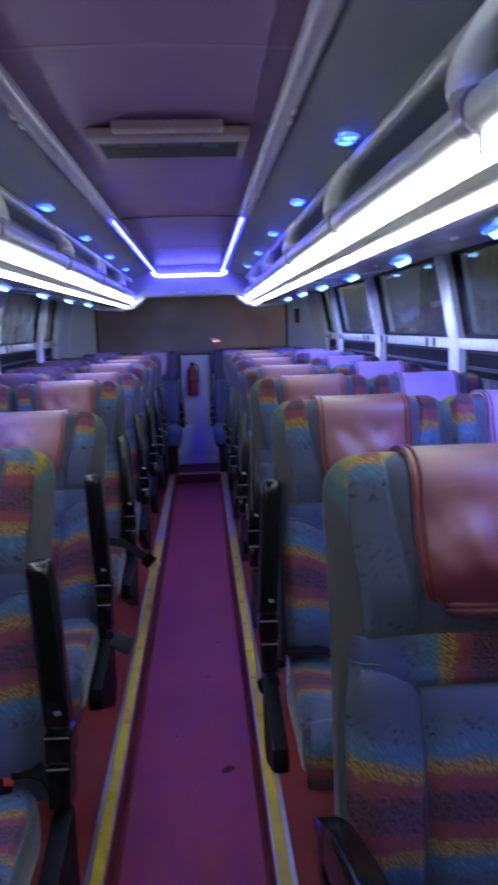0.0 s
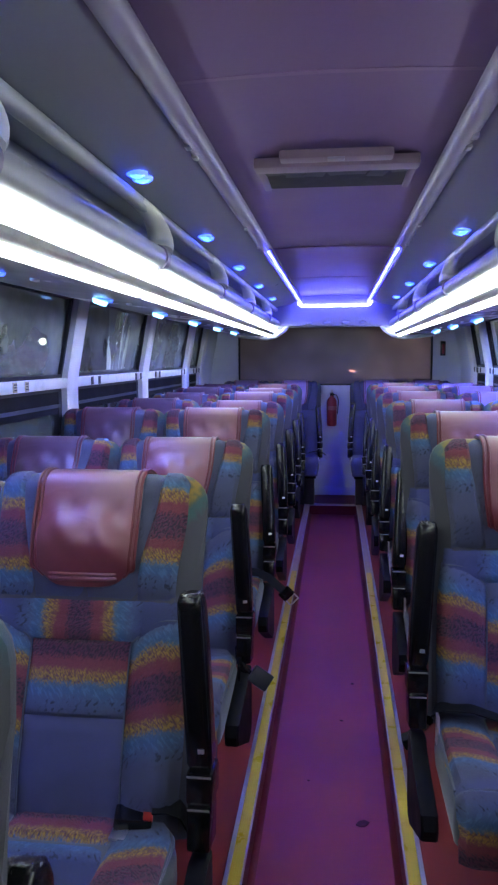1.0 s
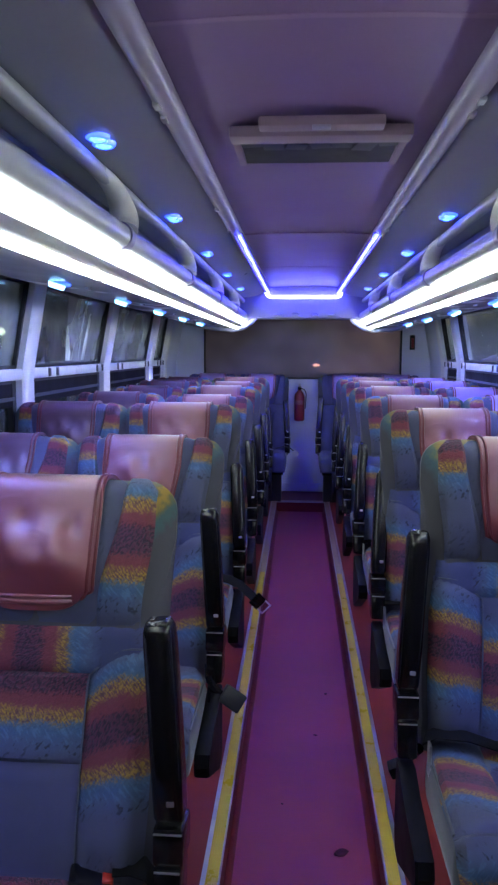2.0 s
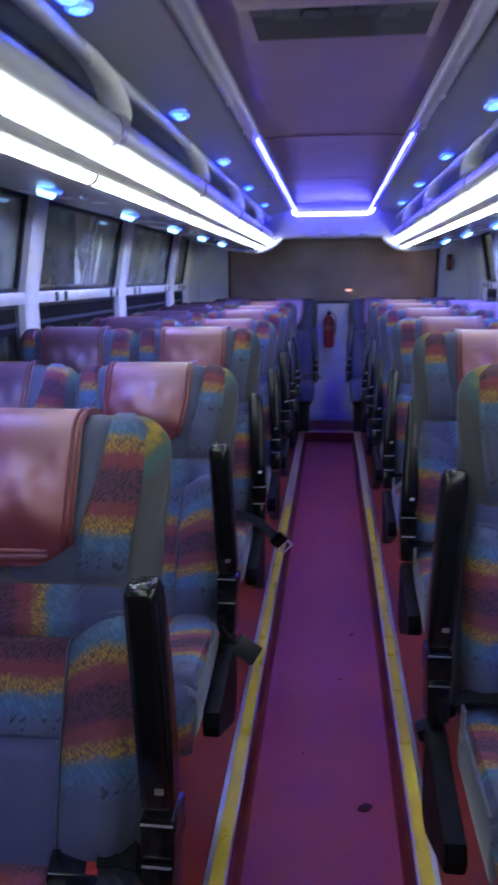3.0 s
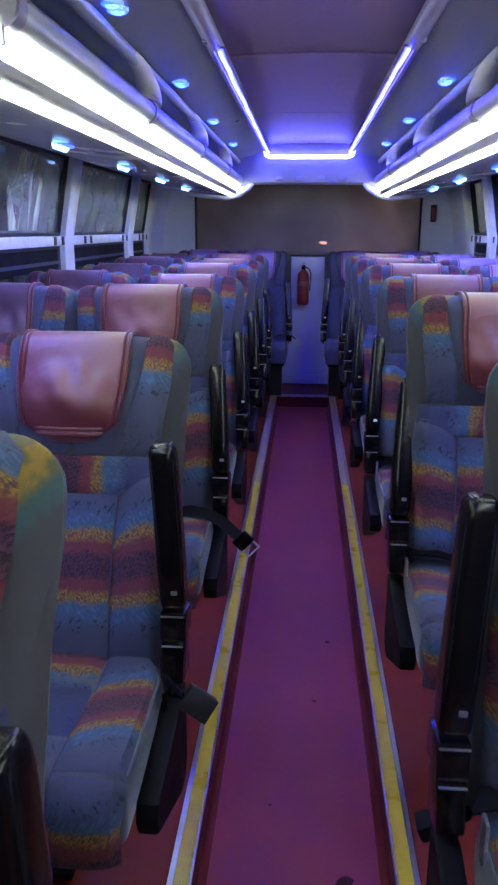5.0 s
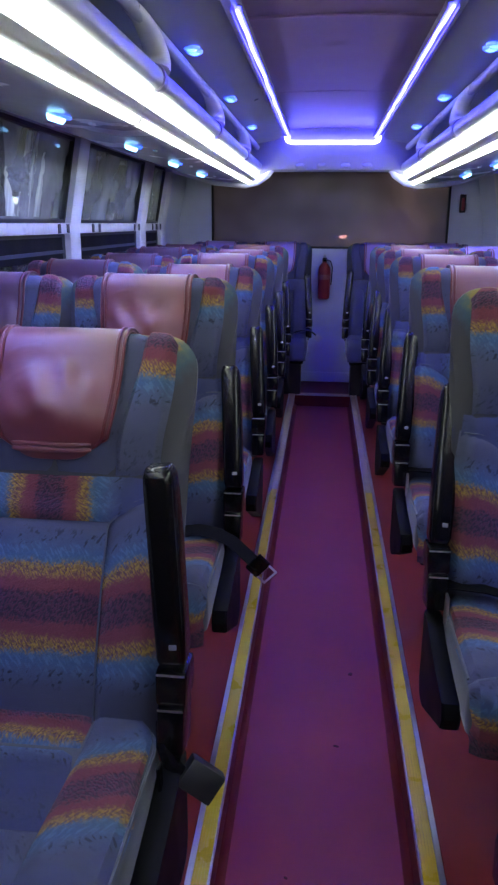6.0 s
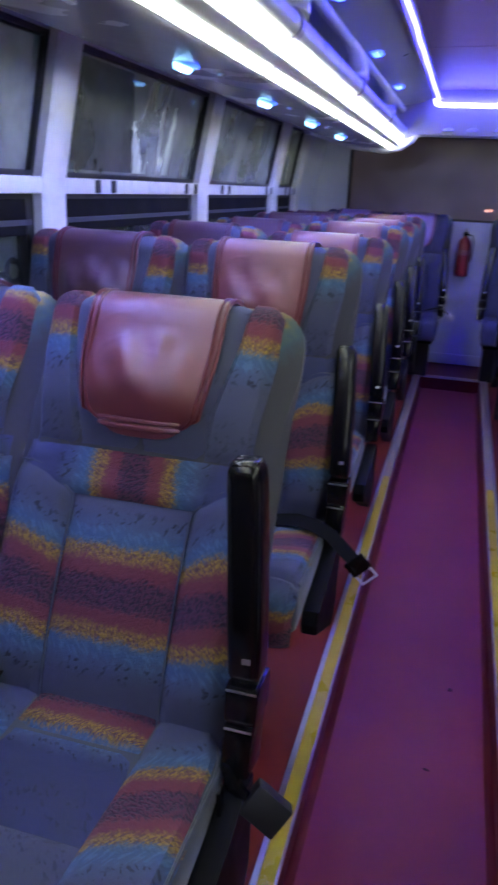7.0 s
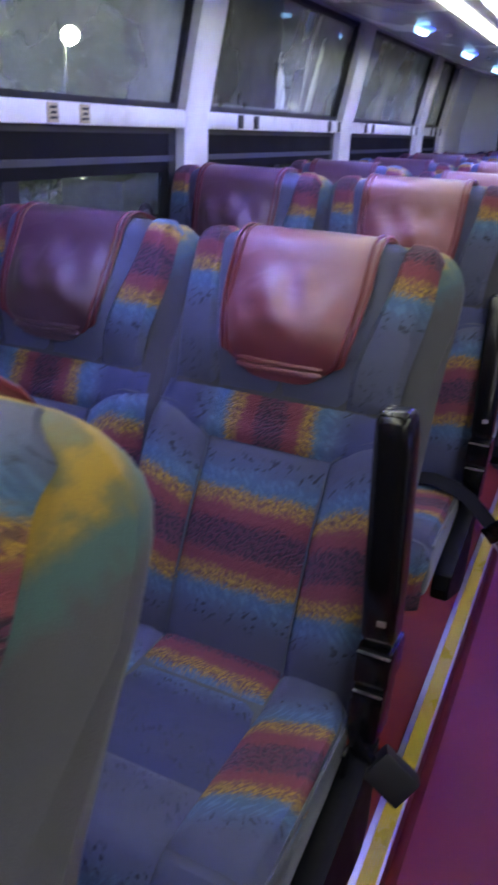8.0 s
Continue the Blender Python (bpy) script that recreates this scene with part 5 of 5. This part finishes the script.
def build_belts():
    BRIGHT = worn("bright_steel", (0.80, 0.80, 0.82), 0.5, 0.6, spread=0.1, scale=40, grain=300)
    SATIN = worn("satin_black", (0.018, 0.018, 0.020), 0.5, spread=0.2, scale=20, grain=300)
    red = worn("red_button", (0.55, 0.03, 0.02), 0.35, spread=0.1)
    # loose belt over the cushion edge, hanging towards the aisle with its bright tongue
    c = SEATS[-1, 4, True]
    pts = [(0.02, -0.045, 0.417), (0.10, -0.06, 0.424), (0.16, -0.075, 0.440), (0.21, -0.085, 0.436), (0.25, -0.09, 0.418), (0.288, -0.10, 0.388), (0.322, -0.108, 0.360)]
    b = webbing("seat_belt", pts, c, 0.034, (0.30, 0.60, 0.50))
    turn = Matrix.Translation((0.338, -0.114, 0.346)) @ Matrix.Rotation(radians(44), 4, "Y")
    bm = bmesh.new()
    for size, at in (((0.005, 0.005, 0.046), (0.016, 0, 0)), ((0.034, 0.005, 0.005), (0.0, 0, -0.021)), ((0.034, 0.005, 0.005), (0.0, 0, 0.021)), ((0.010, 0.004, 0.040), (-0.012, 0, 0))):
        box(bm, size, (turn @ Vector(at)), turn.to_3x3().to_4x4(), 0.001)
    part("tongue", bm, BRIGHT, b, "bright steel belt tongue with a slot")
    part("tongue_grip", boxed((0.040, 0.014, 0.052), (0.318, -0.110, 0.364), Matrix.Rotation(radians(44), 4, "Y"), 0.004), BLACK, b)
    part("buckle_stalk", ribbon([(0.225, -0.03, 0.40), (0.235, -0.06, 0.35), (0.240, -0.09, 0.31)], (0, 1, 0), 0.035, 0.006), BLACK, c)
    # buckle box on a stalk, tipped out over the aisle edging
    q = SEATS[-1, 3, True]
    st = part("buckle_stalk", tube([(0.225, -0.02, 0.455), (0.232, -0.045, 0.43), (0.245, -0.055, 0.405), (0.262, -0.055, 0.390)], [0.010, 0.012, 0.012, 0.010], 8), BLACK, q)
    part("buckle", boxed((0.062, 0.034, 0.050), (0.292, -0.052, 0.377), Matrix.Rotation(radians(35), 4, "Y") @ Matrix.Rotation(radians(-26), 4, "X"), 0.005), SATIN, st, "square black belt buckle")
    part("anchor_plate", boxed((0.006, 0.018, 0.12), (0.236, -0.085, 0.375), Matrix.Rotation(radians(10), 4, "X"), 0.002), BLACK, q, "black anchor strap with a bolt")
    part("bolt", tube([(0.224, -0.135, 0.352), (0.236, -0.138, 0.352)], 0.010, 8), STEEL, q)
    webbing("seat_belt", [(-0.235, 0.0, 0.43), (-0.21, -0.02, 0.446), (-0.18, -0.025, 0.447), (-0.155, -0.02, 0.442)], q, 0.035)
    # buckle with a glowing red button between the two seats
    w = SEATS[-1, 3, False]
    bk = part("buckle", boxed((0.050, 0.070, 0.026), (0.190, -0.10, 0.440), Matrix.Rotation(radians(-14), 4, "Y"), 0.006), BLACK, w, "black belt buckle with red button")
    part("release_button", boxed((0.030, 0.016, 0.010), (0.190, -0.128, 0.452), Matrix.Rotation(radians(-14), 4, "Y"), 0.003), red, bk, "red release button")
    # buckle with a red button lying on the cushion
    a = SEATS[-1, 2, True]
    bk = part("buckle", boxed((0.070, 0.050, 0.026), (0.135, -0.01, 0.424), Matrix.Rotation(radians(12), 4, "Z") @ Matrix.Rotation(radians(8), 4, "Y"), 0.006), BLACK, a, "black belt buckle with red button")
    part("release_button", boxed((0.018, 0.036, 0.010), (0.163, -0.008, 0.432), Matrix.Rotation(radians(12), 4, "Z"), 0.003), red, bk, "red release button")
    part("catch_plate", boxed((0.030, 0.035, 0.006), (0.118, -0.045, 0.416), None, 0.002), STEEL, bk)
    webbing("seat_belt", [(0.17, -0.005, 0.446), (0.195, 0.0, 0.447), (0.22, 0.01, 0.435), (0.235, 0.02, 0.40)], a, 0.045)
    # right side: buckle flap towards the aisle and a belt across the cushion
    d = SEATS[1, 3, True]
    st = part("buckle_stalk", tube([(-0.235, -0.01, 0.42), (-0.245, 0.02, 0.39), (-0.258, 0.045, 0.365)], [0.012, 0.014, 0.012], 8), BLACK, d)
    part("buckle", boxed((0.058, 0.042, 0.028), (-0.262, 0.06, 0.335), Matrix.Rotation(radians(-24), 4, "Y"), 0.006), WEBBING, st, "black belt buckle")
    part("anchor_plate", boxed((0.006, 0.026, 0.10), (-0.222, -0.07, 0.415), None, 0.002), STEEL, d)
    webbing("seat_belt", [(-0.225, -0.02, 0.43), (-0.20, -0.035, 0.450), (-0.14, -0.05, 0.452), (-0.07, -0.05, 0.430), (0.0, -0.03, 0.425)], d, 0.046)
    for k in (4, 5):
        e = SEATS[1, k, True]
        webbing("seat_belt", [(-0.235, 0.0, 0.43), (-0.20, -0.03, 0.449), (-0.14, -0.045, 0.450), (-0.07, -0.04, 0.429)], e, 0.04)
        part("anchor_plate", boxed((0.006, 0.026, 0.10), (-0.222, -0.07, 0.415), None, 0.002), STEEL, e)
    r = SEATS["rear", -0.345]
    b = webbing("seat_belt", [(0.13, -0.16, 0.45), (0.20, -0.18, 0.47), (0.25, -0.19, 0.46), (0.285, -0.20, 0.435)], r, 0.046)
    part("tongue", boxed((0.050, 0.006, 0.045), (0.300, -0.205, 0.418), Matrix.Rotation(radians(40), 4, "Y"), 0.002), BRIGHT, b, "bright steel belt tongue")

    # what lies on the cushions
    for seat in (c, q, w, a, d, SEATS[1, 4, True], SEATS[1, 5, True], r):
        for ob in seat.children:
            if ob.name.split(".")[0] == "seat_belt" or (ob.name.split(".")[0] == "buckle"):
                ob.location.z = 0.021


build_belts()


# ---------------------------------------------------------------- marks on the aisle floor
def build_marks():
    r = random.Random(8)
    GRIME = worn("floor_grime", (0.070, 0.014, 0.020), 0.5, spread=0.5, scale=40, grain=300)
    GRIME.node_tree.nodes["Principled BSDF"].inputs["Specular IOR Level"].default_value = 0.08
    for x, y, w in ((0.108, 2.09, 0.021), (0.098, 3.05, 0.008), (0.05, 2.72, 0.006), (-0.06, 2.30, 0.004)):
        m = thing("scuff_mark", "small dark scuff on the red aisle floor", "stain", (x, y, WELL), "scuffs on the aisle floor")
        pts = []
        for k in range(14):
            a = 2 * math.pi * k / 14
            q = w * (0.85 + 0.25 * math.sin(2 * a + x * 50) + r.uniform(-0.08, 0.08))
            pts.append((q * 1.25 * math.cos(a), q * 0.8 * math.sin(a)))
        rings = [[(px, py, 0.0) for px, py in pts], [(px * 0.94, py * 0.94, 0.0015) for px, py in pts]]
        part("grime", skin(bmesh.new(), rings), GRIME, m)


build_marks()


# ---------------------------------------------------------------- the night outside
def build_outside():
    asphalt = worn("asphalt", (0.05, 0.05, 0.05), 0.9, spread=0.25, scale=0.8, grain=30)
    g = new("ground", mesh_of(span((-400, -400, -1.35), (400, 400, -1.25)), "ground", asphalt, False))
    tagged(g, "dark asphalt yard around the bus", "ground", kind="structure")
    haze = bpy.data.materials.new("glowing_haze")
    haze.use_nodes = True
    n = Net(haze)
    co = n.add("ShaderNodeTexCoord").outputs["Object"]
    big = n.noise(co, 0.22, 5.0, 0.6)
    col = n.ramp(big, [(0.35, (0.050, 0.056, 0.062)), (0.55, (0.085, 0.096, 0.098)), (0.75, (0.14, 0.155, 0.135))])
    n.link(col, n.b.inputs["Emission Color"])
    # the haze glows by itself to brighten the view through the glass
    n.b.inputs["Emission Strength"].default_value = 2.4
    n.b.inputs["Base Color"].default_value = (0.01, 0.01, 0.01, 1)
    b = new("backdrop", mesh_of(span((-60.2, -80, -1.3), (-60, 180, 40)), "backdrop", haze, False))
    tagged(b, "self-glowing sheet for hazy night sky and far trees beyond the yard", "backdrop", kind="structure")
    far = haze.copy()
    far.name = "lit_haze"
    n = Net(far)
    co = n.add("ShaderNodeTexCoord").outputs["Object"]
    sep = n.t.nodes.new("ShaderNodeSeparateXYZ")
    n.link(co, sep.inputs[0])
    # a brighter brownish patch is put into the glow of the rear haze
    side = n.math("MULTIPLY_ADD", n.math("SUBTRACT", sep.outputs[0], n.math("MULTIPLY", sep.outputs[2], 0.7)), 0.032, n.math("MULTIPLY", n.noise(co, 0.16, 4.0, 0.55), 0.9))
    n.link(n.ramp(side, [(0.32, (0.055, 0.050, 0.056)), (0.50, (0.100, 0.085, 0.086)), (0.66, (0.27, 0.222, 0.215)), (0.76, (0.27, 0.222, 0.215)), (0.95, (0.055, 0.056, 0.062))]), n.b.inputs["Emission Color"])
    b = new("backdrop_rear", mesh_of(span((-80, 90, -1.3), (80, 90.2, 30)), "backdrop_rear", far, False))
    tagged(b, "self-glowing sheet for the hazy night distance behind the bus", "backdrop", kind="structure")
    post_mat = worn("lamp_post", (0.10, 0.10, 0.10), 0.6)
    for at, power in (((-23.8, 58.5, 2.7), 6.0), ((-15.0, 20.4, 3.3), 350.0)):
        lamp = thing("street_lamp", "lit street lamp on a dark post in the yard", "street lamp", (at[0], at[1], -1.25), "street lamps")
        part("post", tube([(0, 0, 0), (0, 0, at[2] + 1.0)], [0.09, 0.05], 8), post_mat, lamp)
        bm = bmesh.new()
        bmesh.ops.create_uvsphere(bm, u_segments=14, v_segments=8, radius=0.30 if at[0] < -20 else 0.25, matrix=Matrix.Translation((0.2, 0, at[2] + 1.25)))
        part("globe", bm, glow("lamp_globe", (1.0, 1.0, 0.9), power), lamp, "glowing white globe")
    tail = thing("signal_lamp", "small reddish lamp glowing far behind the bus", "lamp", (0.66, 30.0, -1.25))
    part("post", tube([(0, 0, 0), (0, 0, 1.95)], 0.04, 8), post_mat, tail)
    part("lens", boxed((0.26, 0.08, 0.10), (0, -0.05, 2.0), None, 0.02), glow("signal_lens", (1.0, 0.55, 0.5), 14.0), tail, "glowing reddish lens")
    # pale ribbed wall close on the other side
    cream = worn("cream_sheet", (0.62, 0.58, 0.42), 0.6, spread=0.15, scale=1.5, grain=40)
    bm = bmesh.new()
    prof, y = [], -6.0
    while y < 11.0:
        prof += [(3.4, y), (3.4, y + 0.16), (3.36, y + 0.19), (3.36, y + 0.27)]
        y += 0.30
    prof += [(3.6, 11.1), (3.6, -6.0)]
    skin(bm, [[(x, yy, z) for x, yy in prof] for z in (-1.25, 2.6)])
    wall = new("wall_outside", mesh_of(bm, "wall_outside", cream))
    tagged(wall, "cream ribbed metal wall standing beside the bus", "wall", kind="structure")
    lamp = thing("wall_lamp", "small lit yellowish lamp under the edge of the cream wall", "wall lamp", (3.36, 8.2, 2.52))
    part("bracket", boxed((0.05, 0.10, 0.14), (-0.025, 0, 0), None, 0.008), post_mat, lamp)
    part("lens", boxed((0.09, 0.22, 0.06), (-0.095, 0, -0.02), None, 0.02), glow("wall_lamp_lens", (1.0, 0.86, 0.55), 18.0), lamp, "glowing yellowish lens")
    # parked van
    v = thing("van", "white parked van with dark side windows", "van", (-11.0, 18.4, -1.25))
    white = worn("van_paint", (0.7, 0.7, 0.68), 0.3)
    prof = [(-2.4, 0.35), (-2.4, 1.15), (-1.9, 1.25), (-1.45, 1.95), (2.3, 2.0), (2.4, 1.9), (2.4, 0.35)]
    body = part("body", skin(bmesh.new(), [[(x, yy, z) for yy, z in prof] for x in (-0.85, 0.85)]), white, v)
    for k in range(3):
        part("side_window", boxed((0.02, 0.95, 0.5), (0.855, -0.75 + 1.1 * k, 1.55), None, 0.01), DARK_TRIM, body)
    for x in (-0.78, 0.78):
        for yy in (-1.5, 1.5):
            w = part("wheel", tube([(x - 0.1, yy, 0.33), (x + 0.1, yy, 0.33)], 0.33, 16), RUBBER, v)
            part("rim", tube([(x - 0.11, yy, 0.33), (x + 0.11, yy, 0.33)], 0.18, 12), STEEL, w)
    # hedge of many small leaves
    leaf = worn("hedge_leaf", (0.06, 0.10, 0.035), 0.6, spread=0.4, scale=2, grain=20)
    r = random.Random(4)
    vs, fs = [], []
    for k in range(5000):
        y = r.uniform(4, 40)
        top = 1.5 + 0.9 * math.sin(y * 0.7) + 0.5 * math.sin(y * 1.9 + 1)
        p = Vector((-13.5 - r.uniform(0, 2.0), y, -1.25 + r.uniform(0, 1) ** 0.7 * max(0.6, top)))
        a, c = Vector((r.uniform(-1, 1), r.uniform(-1, 1), r.uniform(-1, 1))).normalized() * 0.16, Vector((r.uniform(-1, 1), r.uniform(-1, 1), r.uniform(-1, 1))).normalized() * 0.10
        i = len(vs)
        vs += [p - a, p + c, p + a, p - c]
        fs.append((i, i + 1, i + 2, i + 3))
    me = bpy.data.meshes.new("hedge")
    me.from_pydata([tuple(q) for q in vs], [], fs)
    me.materials.append(leaf)
    tagged(new("hedge", me), "dark green overgrown hedge along the yard", "hedge", kind="stuff")


build_outside()
